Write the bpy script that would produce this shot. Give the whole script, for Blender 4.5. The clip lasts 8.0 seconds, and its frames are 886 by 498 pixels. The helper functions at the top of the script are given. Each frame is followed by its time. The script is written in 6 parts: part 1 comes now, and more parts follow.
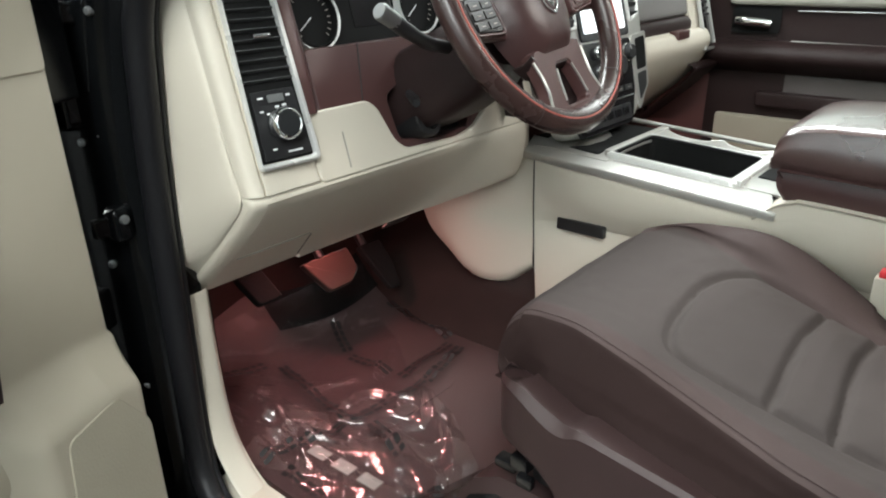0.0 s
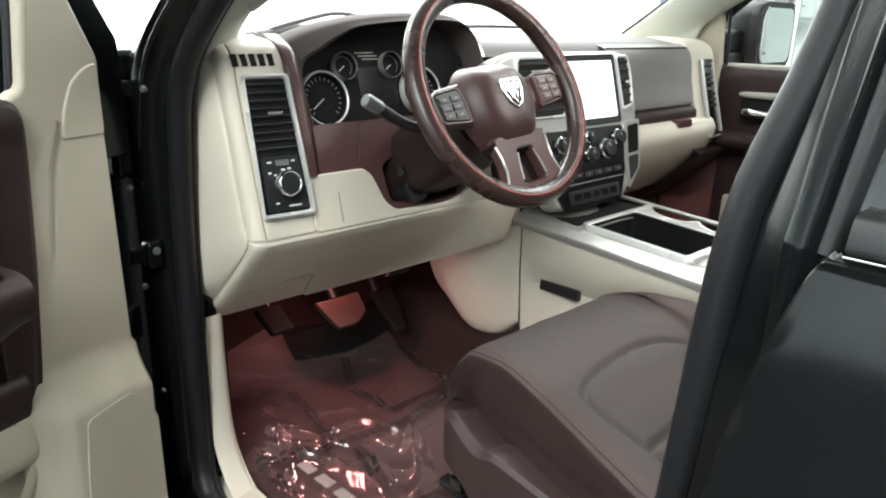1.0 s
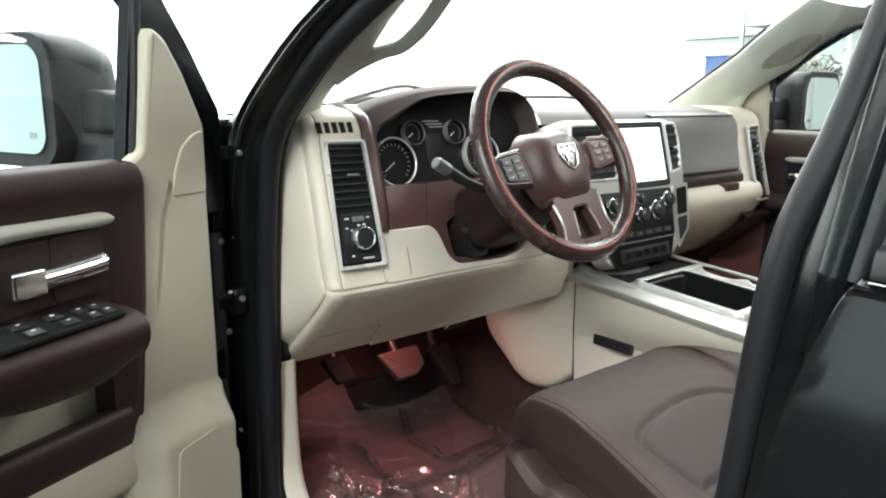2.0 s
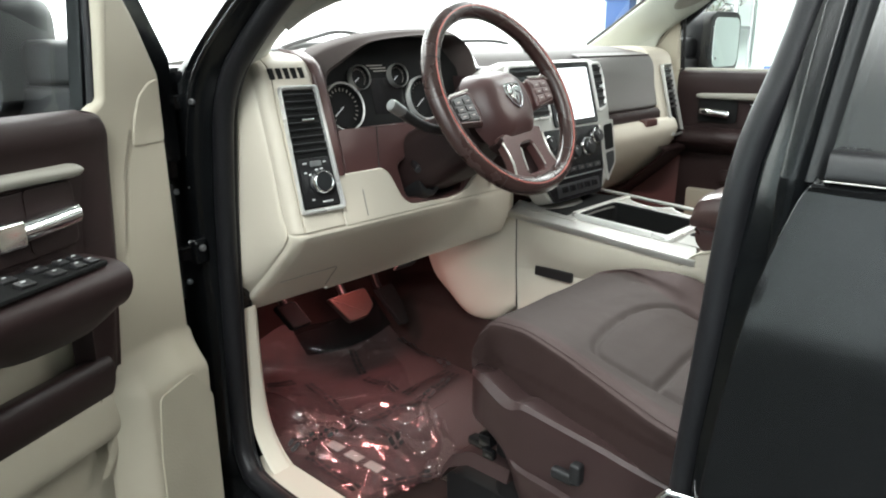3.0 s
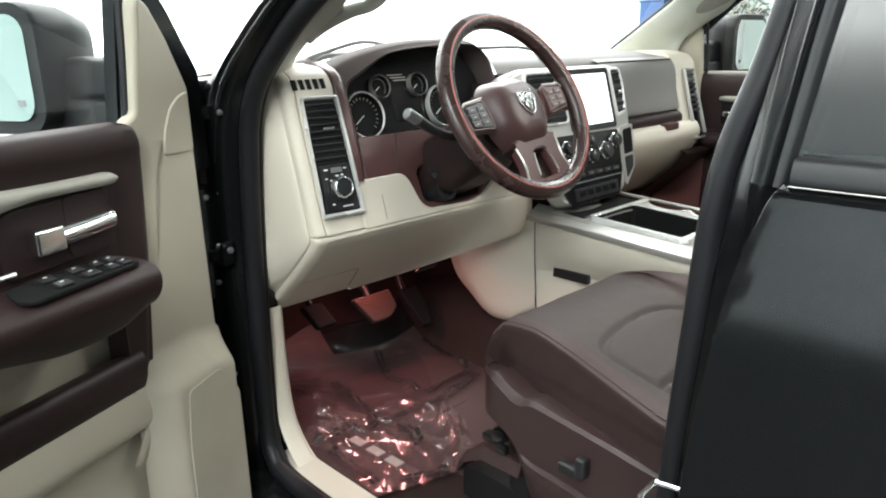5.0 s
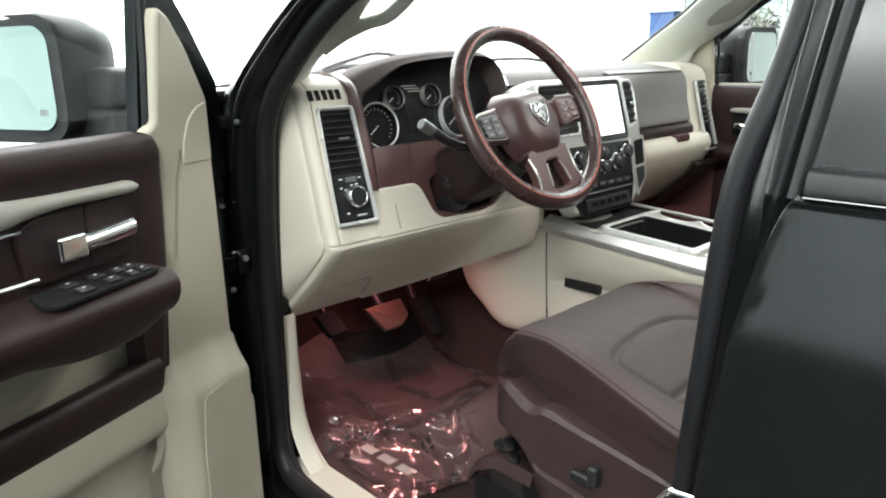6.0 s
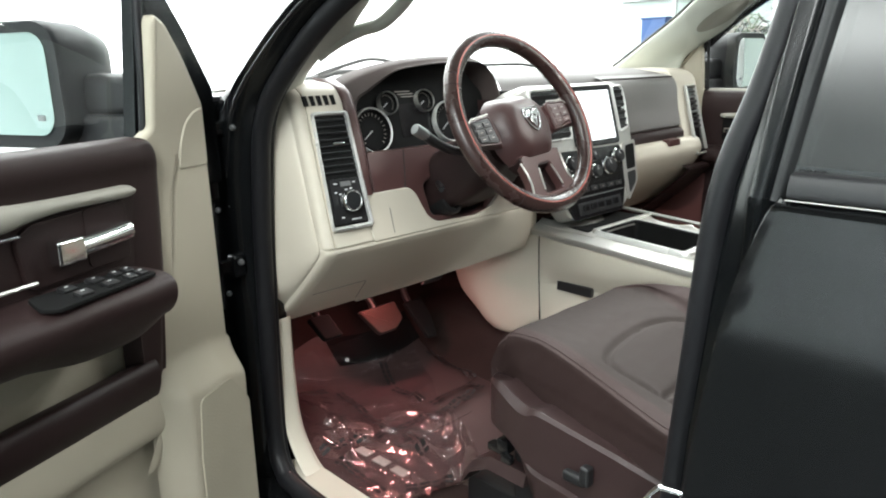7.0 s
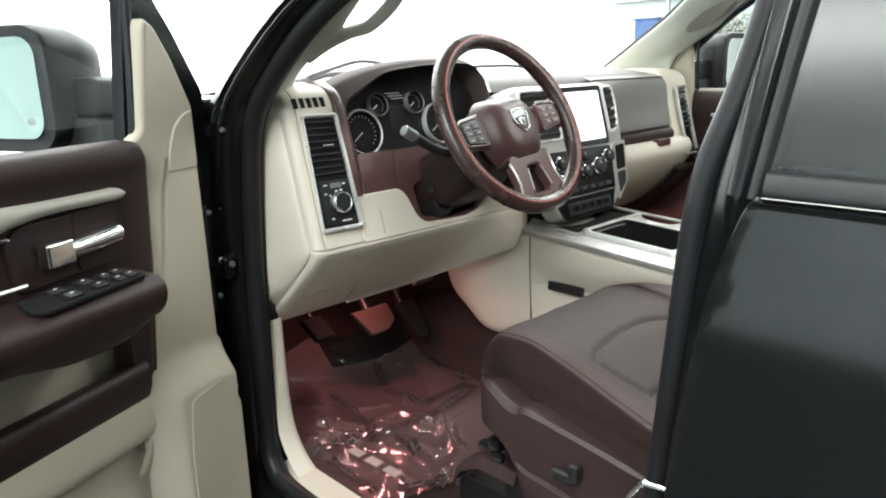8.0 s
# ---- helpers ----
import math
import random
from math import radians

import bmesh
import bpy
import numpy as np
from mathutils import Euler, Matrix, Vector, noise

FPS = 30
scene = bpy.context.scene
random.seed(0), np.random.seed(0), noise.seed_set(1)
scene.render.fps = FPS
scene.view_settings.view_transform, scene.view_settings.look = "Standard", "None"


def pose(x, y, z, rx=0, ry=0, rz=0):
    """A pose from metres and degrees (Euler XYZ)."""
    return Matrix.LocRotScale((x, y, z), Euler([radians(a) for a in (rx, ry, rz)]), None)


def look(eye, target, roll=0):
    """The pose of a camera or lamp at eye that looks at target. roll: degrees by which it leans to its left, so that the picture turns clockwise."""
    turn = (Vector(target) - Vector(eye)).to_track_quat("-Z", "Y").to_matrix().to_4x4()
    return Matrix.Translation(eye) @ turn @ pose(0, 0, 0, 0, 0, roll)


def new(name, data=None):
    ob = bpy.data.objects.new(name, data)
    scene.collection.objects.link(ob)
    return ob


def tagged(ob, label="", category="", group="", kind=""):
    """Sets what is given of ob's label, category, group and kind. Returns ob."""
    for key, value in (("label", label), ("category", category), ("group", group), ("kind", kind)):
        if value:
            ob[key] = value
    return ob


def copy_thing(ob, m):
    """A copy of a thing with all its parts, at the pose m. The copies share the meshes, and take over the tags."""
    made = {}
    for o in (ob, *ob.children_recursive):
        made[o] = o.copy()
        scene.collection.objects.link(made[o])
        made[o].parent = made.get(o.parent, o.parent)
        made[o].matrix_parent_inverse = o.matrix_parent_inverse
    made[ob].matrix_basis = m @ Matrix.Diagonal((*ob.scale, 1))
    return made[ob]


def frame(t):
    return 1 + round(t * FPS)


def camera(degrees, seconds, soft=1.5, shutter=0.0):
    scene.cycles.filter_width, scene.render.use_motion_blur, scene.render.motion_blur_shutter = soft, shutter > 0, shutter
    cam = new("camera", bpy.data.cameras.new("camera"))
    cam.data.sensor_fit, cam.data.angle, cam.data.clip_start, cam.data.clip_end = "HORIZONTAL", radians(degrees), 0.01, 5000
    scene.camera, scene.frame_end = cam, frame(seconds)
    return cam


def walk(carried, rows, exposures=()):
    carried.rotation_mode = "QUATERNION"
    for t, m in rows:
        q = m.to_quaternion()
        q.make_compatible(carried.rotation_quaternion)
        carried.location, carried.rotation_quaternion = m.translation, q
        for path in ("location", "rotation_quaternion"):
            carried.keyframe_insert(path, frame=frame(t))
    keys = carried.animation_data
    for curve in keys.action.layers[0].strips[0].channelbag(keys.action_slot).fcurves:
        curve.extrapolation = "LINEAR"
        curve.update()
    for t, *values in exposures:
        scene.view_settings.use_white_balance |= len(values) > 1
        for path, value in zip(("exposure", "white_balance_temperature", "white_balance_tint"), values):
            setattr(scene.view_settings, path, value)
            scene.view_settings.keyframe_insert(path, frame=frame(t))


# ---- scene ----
cam = camera(63.8, 8.0, soft=2.0)
PATH = [
    (0, (-1.305, 0.122, 1.449), (0.096, 1.332, 0.692), -1.4),
    (0.5, (-1.329, -0.008, 1.491), (0.074, 1.233, 0.791), 0.4),
    (1, (-1.33, -0.118, 1.505), (-0.021, 1.268, 0.902), 1.1),
    (1.5, (-1.362, -0.17, 1.517), (-0.109, 1.32, 1.056), 1.1),
    (1.7, (-1.381, -0.175, 1.506), (-0.143, 1.34, 1.088), 0.9),
    (2.8, (-1.517, -0.139, 1.504), (-0.153, 1.224, 0.975), -0.4),
    (3, (-1.525, -0.155, 1.495), (-0.119, 1.154, 0.938), -0.5),
    (3.5, (-1.533, -0.211, 1.499), (-0.11, 1.077, 0.938), -0.6),
    (4, (-1.525, -0.237, 1.498), (-0.154, 1.105, 0.934), -1.0),
    (4.5, (-1.527, -0.218, 1.504), (-0.181, 1.151, 0.944), -1.4),
    (6, (-1.548, -0.22, 1.509), (-0.222, 1.184, 0.99), -1.2),
    (6.5, (-1.552, -0.225, 1.51), (-0.216, 1.172, 0.998), -1.2),
    (7, (-1.56, -0.232, 1.511), (-0.218, 1.162, 1.004), -1.2),
    (7.5, (-1.566, -0.237, 1.511), (-0.221, 1.153, 1.005), -1.3),
    (8, (-1.557, -0.247, 1.511), (-0.207, 1.14, 1.008), -1.5),
]
walk(cam, [(t, look(eye, target, roll)) for t, eye, target, roll in PATH])

# ---- world and lamps ----
world = bpy.data.worlds.new("world")
scene.world = world
world.use_nodes = True
world.node_tree.nodes["Background"].inputs[0].default_value = (0.9, 0.95, 1.0, 1)
world.node_tree.nodes["Background"].inputs[1].default_value = 0.25
scene.view_settings.exposure = -0.12


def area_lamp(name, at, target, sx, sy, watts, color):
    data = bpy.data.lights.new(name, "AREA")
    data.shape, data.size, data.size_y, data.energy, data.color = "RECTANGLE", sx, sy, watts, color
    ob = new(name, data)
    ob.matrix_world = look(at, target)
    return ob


WHITE = (0.95, 1.0, 0.99)
area_lamp("ceiling_strip_lamp", (-3.4, -1.5, 4.2), (-2.9, -1.0, 0), 1.0, 6.0, 440, WHITE)
# unseen lamp added to brighten the ceiling that the rear glass reflects
area_lamp("ceiling_fill_light", (-4.6, 0.0, 3.6), (-4.6, 0.0, 5), 1.0, 9.0, 420, WHITE)
area_lamp("ceiling_strip_lamp", (0.6, 3.4, 4.3), (0.6, 3.4, 0), 6.0, 0.8, 640, WHITE)
area_lamp("ceiling_strip_lamp", (3.4, 0.5, 4.3), (3.4, 0.5, 0), 0.8, 7.0, 560, WHITE)
# three unseen lamps added only to brighten the walls
area_lamp("wall_fill_light", (0.0, 6.6, 4.2), (0.0, 9.0, 1.6), 14.0, 0.5, 3200, WHITE)
area_lamp("wall_fill_light", (5.8, 3.0, 4.2), (8.0, 3.0, 1.6), 0.5, 9.0, 1000, WHITE)
area_lamp("wall_fill_light", (-6.4, 0.0, 4.2), (-8.0, 0.0, 2.2), 0.5, 14.0, 1650, WHITE)

# ---- materials ----


def mat(name, color, rough=0.5, metal=0.0, var=0.10, big=5.0, grain=900.0, bump=0.08, coat=0.0, spec=0.5, dist=0.001, rvar=0.08, crough=0.04):
    m = bpy.data.materials.new(name)
    m.use_nodes = True
    nt = m.node_tree
    b = nt.nodes["Principled BSDF"]
    b.inputs["Roughness"].default_value = rough
    b.inputs["Metallic"].default_value = metal
    b.inputs["Specular IOR Level"].default_value = spec
    b.inputs["Coat Weight"].default_value = coat
    b.inputs["Coat Roughness"].default_value = crough
    tc = nt.nodes.new("ShaderNodeTexCoord")
    n1 = nt.nodes.new("ShaderNodeTexNoise")
    n1.inputs["Scale"].default_value, n1.inputs["Detail"].default_value = big, 5
    n2 = nt.nodes.new("ShaderNodeTexNoise")
    n2.inputs["Scale"].default_value, n2.inputs["Detail"].default_value = grain, 2
    mix = nt.nodes.new("ShaderNodeMix")
    mix.data_type = "RGBA"
    lo = [c * (1 - var) for c in color]
    hi = [min(1, c * (1 + var)) for c in color]
    mix.inputs["A"].default_value, mix.inputs["B"].default_value = (*lo, 1), (*hi, 1)
    bp = nt.nodes.new("ShaderNodeBump")
    bp.inputs["Strength"].default_value, bp.inputs["Distance"].default_value = bump, dist
    mr = nt.nodes.new("ShaderNodeMapRange")
    mr.inputs["To Min"].default_value, mr.inputs["To Max"].default_value = max(0, rough - rvar), min(1, rough + rvar)
    for n in (n1, n2):
        nt.links.new(tc.outputs["Object"], n.inputs["Vector"])
    nt.links.new(n1.outputs["Fac"], mix.inputs["Factor"])
    nt.links.new(n1.outputs["Fac"], mr.inputs["Value"])
    nt.links.new(mr.outputs["Result"], b.inputs["Roughness"])
    nt.links.new(mix.outputs["Result"], b.inputs["Base Color"])
    nt.links.new(n2.outputs["Fac"], bp.inputs["Height"])
    nt.links.new(bp.outputs["Normal"], b.inputs["Normal"])
    return m


def glow(name, color, strength):
    m = bpy.data.materials.new(name)
    m.use_nodes = True
    b = m.node_tree.nodes["Principled BSDF"]
    b.inputs["Base Color"].default_value = (*color, 1)
    b.inputs["Emission Color"].default_value = (*color, 1)
    b.inputs["Emission Strength"].default_value = strength
    return m


def glassy(name, color, rough=0.0, f0=0.04, bump=0.0, bscale=8.0):
    """Thin clear pane: mostly see-through, with a mirror-like gloss that grows towards glancing view."""
    m = bpy.data.materials.new(name)
    m.use_nodes = True
    nt = m.node_tree
    nt.nodes.remove(nt.nodes["Principled BSDF"])
    out = nt.nodes["Material Output"]
    tr, gl, mx, lw, pw, mr = (nt.nodes.new(k) for k in ("ShaderNodeBsdfTransparent", "ShaderNodeBsdfGlossy", "ShaderNodeMixShader", "ShaderNodeLayerWeight", "ShaderNodeMath", "ShaderNodeMapRange"))
    tr.inputs[0].default_value = (*color, 1)
    gl.inputs["Roughness"].default_value = rough
    pw.operation = "POWER"
    pw.inputs[1].default_value = 5.0
    mr.inputs["To Min"].default_value, mr.inputs["To Max"].default_value = f0, 0.7
    if bump:
        tc, nz, bp = (nt.nodes.new(k) for k in ("ShaderNodeTexCoord", "ShaderNodeTexNoise", "ShaderNodeBump"))
        nz.inputs["Scale"].default_value, nz.inputs["Detail"].default_value = bscale, 3
        bp.inputs["Strength"].default_value, bp.inputs["Distance"].default_value = bump, 0.02
        nt.links.new(tc.outputs["Object"], nz.inputs["Vector"])
        nt.links.new(nz.outputs["Fac"], bp.inputs["Height"])
        nt.links.new(bp.outputs["Normal"], gl.inputs["Normal"])
    nt.links.new(lw.outputs["Facing"], pw.inputs[0])
    nt.links.new(pw.outputs[0], mr.inputs["Value"])
    nt.links.new(mr.outputs["Result"], mx.inputs[0])
    nt.links.new(tr.outputs[0], mx.inputs[1])
    nt.links.new(gl.outputs[0], mx.inputs[2])
    nt.links.new(mx.outputs[0], out.inputs["Surface"])
    return m


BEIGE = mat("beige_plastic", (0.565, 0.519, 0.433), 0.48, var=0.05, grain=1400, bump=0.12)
# trim beige darkened to hold the shade that falls on the open door
BEIGE_SHADED = mat("beige_shaded_trim", (0.388, 0.353, 0.278), 0.6, var=0.06, grain=900, bump=0.15)
GREYBEIGE = mat("grey_beige_trim", (0.27, 0.258, 0.222), 0.6, var=0.06, grain=900, bump=0.15)
BROWN = mat("brown_plastic", (0.0225, 0.0122, 0.0118), 0.5, spec=0.30, var=0.12, grain=1400, bump=0.15)
# pad brown greyed and lightened: the windscreen's sheen is in the colour
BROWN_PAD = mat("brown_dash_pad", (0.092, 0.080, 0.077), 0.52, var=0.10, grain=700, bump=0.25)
BROWN_LEATHER = mat("brown_leather", (0.056, 0.026, 0.025), 0.40, var=0.14, grain=500, bump=0.25)
FABRIC = mat("seat_fabric", (0.061, 0.0505, 0.0475), 0.85, var=0.12, big=9, grain=1600, bump=0.5, spec=0.2)
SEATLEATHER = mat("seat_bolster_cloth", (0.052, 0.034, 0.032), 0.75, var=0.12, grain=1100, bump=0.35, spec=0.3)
CARPET = mat("brown_carpet", (0.036, 0.022, 0.020), 0.95, var=0.25, big=14, grain=700, bump=0.9, spec=0.1, dist=0.003)
RUBBERMAT = mat("brown_rubber_mat", (0.062, 0.035, 0.034), 0.6, var=0.12, big=9, grain=600, bump=0.35)
PAINT = mat("black_paint", (0.006, 0.0064, 0.0068), 0.10, var=0.2, big=2, grain=300, bump=0.0, rvar=0.03)
JAMB = mat("black_jamb_paint", (0.004, 0.0045, 0.005), 0.16, var=0.3, big=12, grain=300, bump=0.02, spec=0.30, rvar=0.04)
# brown plastic made redder and brighter to carry the red light on it
BROWN_REDLIT = mat("red_lit_brown_plastic", (0.076, 0.035, 0.033), 0.36, var=0.12, grain=1400, bump=0.12)
DIAL = mat("dial_black", (0.010, 0.010, 0.010), 0.8, spec=0.1)
RUBBER = mat("black_rubber", (0.009, 0.009, 0.0105), 0.45, spec=0.27, var=0.25, big=10, grain=500, bump=0.15)
BLACKPL = mat("black_plastic", (0.013, 0.013, 0.014), 0.42, var=0.2, grain=1200, bump=0.15)
GLOSSBLACK = mat("gloss_black", (0.008, 0.008, 0.009), 0.16, var=0.1, grain=200, bump=0.0)
CHROME = mat("chrome", (0.85, 0.86, 0.86), 0.10, 1.0, var=0.03, bump=0.01)
SILVER = mat("satin_silver", (0.55, 0.54, 0.51), 0.34, 0.75, var=0.05, grain=1500, bump=0.03)
BRIGHT = mat("bright_silver", (0.72, 0.72, 0.70), 0.28, 0.4, var=0.04, grain=1500, bump=0.02)
SLAT = mat("vent_slat_plastic", (0.05, 0.051, 0.052), 0.25, var=0.1, grain=900, bump=0.05)
GREYMETAL = mat("grey_metal", (0.30, 0.31, 0.31), 0.4, 0.8)
WHITEPAINT = mat("white_wall_paint", (0.82, 0.83, 0.82), 0.8, var=0.03, big=1.2, grain=60, bump=0.05)
# unseen floor, darkened so the paint reflects dark and little light bounces
DARKCONCRETE = mat("darkened_concrete", (0.009, 0.009, 0.009), 0.75, var=0.2, big=1.5, grain=120, bump=0.1, spec=0.03)
BLUE = mat("blue_paint", (0.010, 0.045, 0.14), 0.6)
PARTITION = mat("pale_grey_green_paint", (0.34, 0.39, 0.365), 0.8, var=0.12, big=2.5, grain=60, bump=0.05)
PALEGREEN = mat("pale_green_wall_paint", (0.50, 0.55, 0.565), 0.8, var=0.05, big=1.2, grain=60, bump=0.05)
LIDLEATHER = mat("glossy_brown_leather", (0.060, 0.030, 0.027), 0.30, spec=0.8, coat=1.0, crough=0.2, var=0.12, grain=500, bump=0.2)
RIMLEATHER = mat("rim_leather", (0.036, 0.019, 0.017), 0.27, var=0.16, big=12, grain=500, bump=0.25)
# stitched line of the rim, with the red sheen there painted in
REDSHEEN = mat("red_sheen_stitching", (0.40, 0.09, 0.07), 0.5)
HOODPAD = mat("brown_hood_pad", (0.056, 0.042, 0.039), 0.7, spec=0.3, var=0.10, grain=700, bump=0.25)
SATIN = mat("satin_black", (0.018, 0.019, 0.020), 0.5, spec=0.25, var=0.15, grain=400, bump=0.03)
# still paler pad for the glovebox lid, its sheen put into the base colour
SHEENPAD = mat("sheen_lightened_pad", (0.200, 0.190, 0.184), 0.48, var=0.08, grain=700, bump=0.25)
RED = mat("red_plastic", (0.65, 0.03, 0.04), 0.4)
GRILLE = mat("perforated_beige", (0.37, 0.34, 0.265), 0.65, var=0.12, big=8, grain=260, bump=0.5)
PRINT = mat("black_print", (0.012, 0.010, 0.010), 0.6)
PALE = mat("pale_print", (0.34, 0.31, 0.285), 0.6)
# dark brake pad rubber reddened and lightened for the foot well glow
LITPEDAL = mat("red_lit_pedal_rubber", (0.042, 0.021, 0.017), 0.45, var=0.2, grain=500, bump=0.2)
# brown of the cushion sides, with their shade darkened into it
SIDESHADE = mat("seat_side_shaded", (0.024, 0.0142, 0.0132), 0.7, var=0.15, grain=900, bump=0.3, spec=0.08)
BASEBROWN = mat("seat_base_plastic", (0.036, 0.0200, 0.0196), 0.42, var=0.12, grain=1300, bump=0.2)
PILLARTRIM = mat("pale_pillar_trim", (0.50, 0.51, 0.455), 0.65, var=0.05, grain=900, bump=0.15)
MARK = mat("white_marking", (0.75, 0.76, 0.76), 0.5)
LEAF = mat("leaf_green", (0.07, 0.10, 0.05), 0.6, var=0.4, big=30)
GLASS = glassy("clear_glass", (0.96, 0.98, 0.97), f0=0.05)
TINT = glassy("dark_privacy_glass", (0.06, 0.065, 0.065), f0=0.13)
FILM = glassy("clear_plastic_film", (0.94, 0.93, 0.94), 0.15, f0=0.105, bump=0.05, bscale=18)
# near mirror's tint dims its reflection, the far copy keeps it bright
MIRROR = mat("mirror_glass", (0.39, 0.48, 0.455), 0.02, 1.0, var=0.0, bump=0.0, rvar=0.0)
BRIGHTMIRROR = mat("bright_mirror_glass", (0.90, 0.93, 0.92), 0.02, 1.0, var=0.0, bump=0.0, rvar=0.0)
SCREEN = glow("lit_screen", (0.93, 0.97, 1.0), 1.1)

# ---- mesh helpers ----


def part(name, bm, material, parent=None, label="", sharp=40, m=None):
    bmesh.ops.remove_doubles(bm, verts=bm.verts[:], dist=1e-5)
    bmesh.ops.recalc_face_normals(bm, faces=bm.faces[:])
    me = bpy.data.meshes.new(name)
    bm.to_mesh(me)
    bm.free()
    me.materials.append(material)
    me.polygons.foreach_set("use_smooth", [True] * len(me.polygons))
    me.set_sharp_from_angle(angle=radians(sharp))
    ob = new(name, me)
    ob.modifiers.new("even_normals", "WEIGHTED_NORMAL").keep_sharp = True
    if m is not None:
        ob.matrix_basis = m
    if parent:
        ob.parent = parent
    if label:
        ob["label"] = label
    return ob


def thing(name, label, category, at=(0, 0, 0), group="", kind="", m=None):
    ob = new(name)
    ob.matrix_basis = m if m is not None else Matrix.Translation(at)
    return tagged(ob, label, category, group, kind)


def crom(p, n):
    """Smooth curve through the points p, n steps a span."""
    p = [Vector(q) for q in p]
    e = [p[0] * 2 - p[1]] + p + [p[-1] * 2 - p[-2]]
    out = []
    for i in range(1, len(e) - 2):
        a, b, c, d = e[i - 1 : i + 3]
        for k in range(n):
            t = k / n
            out.append(0.5 * (2 * b + (c - a) * t + (2 * a - 5 * b + 4 * c - d) * t * t + (3 * b - a - 3 * c + d) * t**3))
    return out + [p[-1]]


def grid(rows, closed=False):
    bm = bmesh.new()
    v = [[bm.verts.new(p) for p in r] for r in rows]
    nr, nc = len(v), len(v[0])
    for i in range(nr - 1):
        for j in range(nc if closed else nc - 1):
            k = (j + 1) % nc
            f = (v[i][j], v[i][k], v[i + 1][k], v[i + 1][j])
            if len(set(f)) == 4:
                bm.faces.new(f)
    return bm


def sheet(rows, nu=4, nv=4, thick=0.0):
    """Smooth surface through a grid of control points; rows smoothed by nv along the row, nu across."""
    r1 = [crom(r, nv) if nv > 1 else [Vector(q) for q in r] for r in rows]
    cols = [crom([r[j] for r in r1], nu) if nu > 1 else [r[j] for r in r1] for j in range(len(r1[0]))]
    bm = grid([[c[i] for c in cols] for i in range(len(cols[0]))])
    if thick:
        bmesh.ops.recalc_face_normals(bm, faces=bm.faces[:])
        bmesh.ops.solidify(bm, geom=bm.faces[:], thickness=thick)
    return bm


def loft(loops, cap=True):
    """Closed loops joined into one skin."""
    bm = grid(loops, closed=True)
    if cap:
        bm.verts.ensure_lookup_table()
        n = len(loops[0])
        bm.faces.new(bm.verts[:n])
        bm.faces.new(bm.verts[-n:])
    return bm


def fr(o, x, y):
    """A frame at o with its x and y axes given; z stands out of their plane."""
    x = Vector(x).normalized()
    z = x.cross(Vector(y)).normalized()
    y = z.cross(x)
    m = Matrix((x, y, z)).transposed().to_4x4()
    m.translation = o
    return m


def rrect(w, h, r, n=4, cx=0.0, cy=0.0):
    pts = []
    for sx, sy, a0 in ((1, 1, 0), (-1, 1, 90), (-1, -1, 180), (1, -1, 270)):
        for k in range(n + 1):
            a = radians(a0 + 90 * k / n)
            pts.append((cx + sx * (w / 2 - r) + r * math.cos(a), cy + sy * (h / 2 - r) + r * math.sin(a)))
    return pts


def rpoly(pts, r, n=4):
    """A polygon with its corners rounded."""
    out = []
    k = len(pts)
    for i in range(k):
        a, b, c = Vector(pts[i - 1]), Vector(pts[i]), Vector(pts[(i + 1) % k])
        ri = min(r, (a - b).length * 0.45, (c - b).length * 0.45)
        p, q = b + (a - b).normalized() * ri, b + (c - b).normalized() * ri
        for j in range(n + 1):
            t = j / n
            out.append(tuple(p * (1 - t) ** 2 + b * 2 * t * (1 - t) + q * t * t))
    return out


def plate(pts, m, h, bev=0.0, seg=2, base=0.0):
    """A flat piece of outline pts in the frame m, h thick towards the frame's z."""
    bm = bmesh.new()
    lo = [bm.verts.new(m @ Vector((*p, base))) for p in pts]
    f = bm.faces.new(lo)
    r = bmesh.ops.extrude_face_region(bm, geom=[f])
    top = [v for v in r["geom"] if isinstance(v, bmesh.types.BMVert)]
    bmesh.ops.translate(bm, verts=top, vec=(m.to_3x3() @ Vector((0, 0, h))))
    if bev:
        tops = set(top)
        edges = [e for e in bm.edges if e.verts[0] in tops and e.verts[1] in tops]
        bmesh.ops.bevel(bm, geom=edges, offset=bev, segments=seg, profile=0.5, affect="EDGES")
    return bm


def ringplate(outer, inner, m, h, bev=0.0, base=0.0):
    """A flat frame between two outlines of as many points."""
    def lift(pts, z):
        return [m @ Vector((*p, z)) for p in pts]
    n = len(outer)
    co, ci = Vector((sum(p[0] for p in outer) / n, sum(p[1] for p in outer) / n)), Vector((sum(p[0] for p in inner) / n, sum(p[1] for p in inner) / n))
    def shrink(pts, d, c):
        return [tuple(Vector(p) + (c - Vector(p)).normalized() * d) for p in pts]
    b = bev or 0.0005
    loops = [lift(outer, base), lift(outer, base + h - b), lift(shrink(outer, b, co), base + h), lift(shrink(inner, -b, ci), base + h), lift(inner, base + h - b), lift(inner, base), lift(outer, base)]
    return grid(loops, closed=True)


def rbox(x0, x1, y0, y1, z0, z1, bev=0.004, seg=2):
    bm = bmesh.new()
    bmesh.ops.create_cube(bm, size=1.0)
    for v in bm.verts:
        v.co = Vector(((x0 + x1) / 2 + v.co.x * (x1 - x0), (y0 + y1) / 2 + v.co.y * (y1 - y0), (z0 + z1) / 2 + v.co.z * (z1 - z0)))
    if bev:
        bmesh.ops.bevel(bm, geom=bm.edges[:], offset=bev, segments=seg, profile=0.5, affect="EDGES")
    return bm


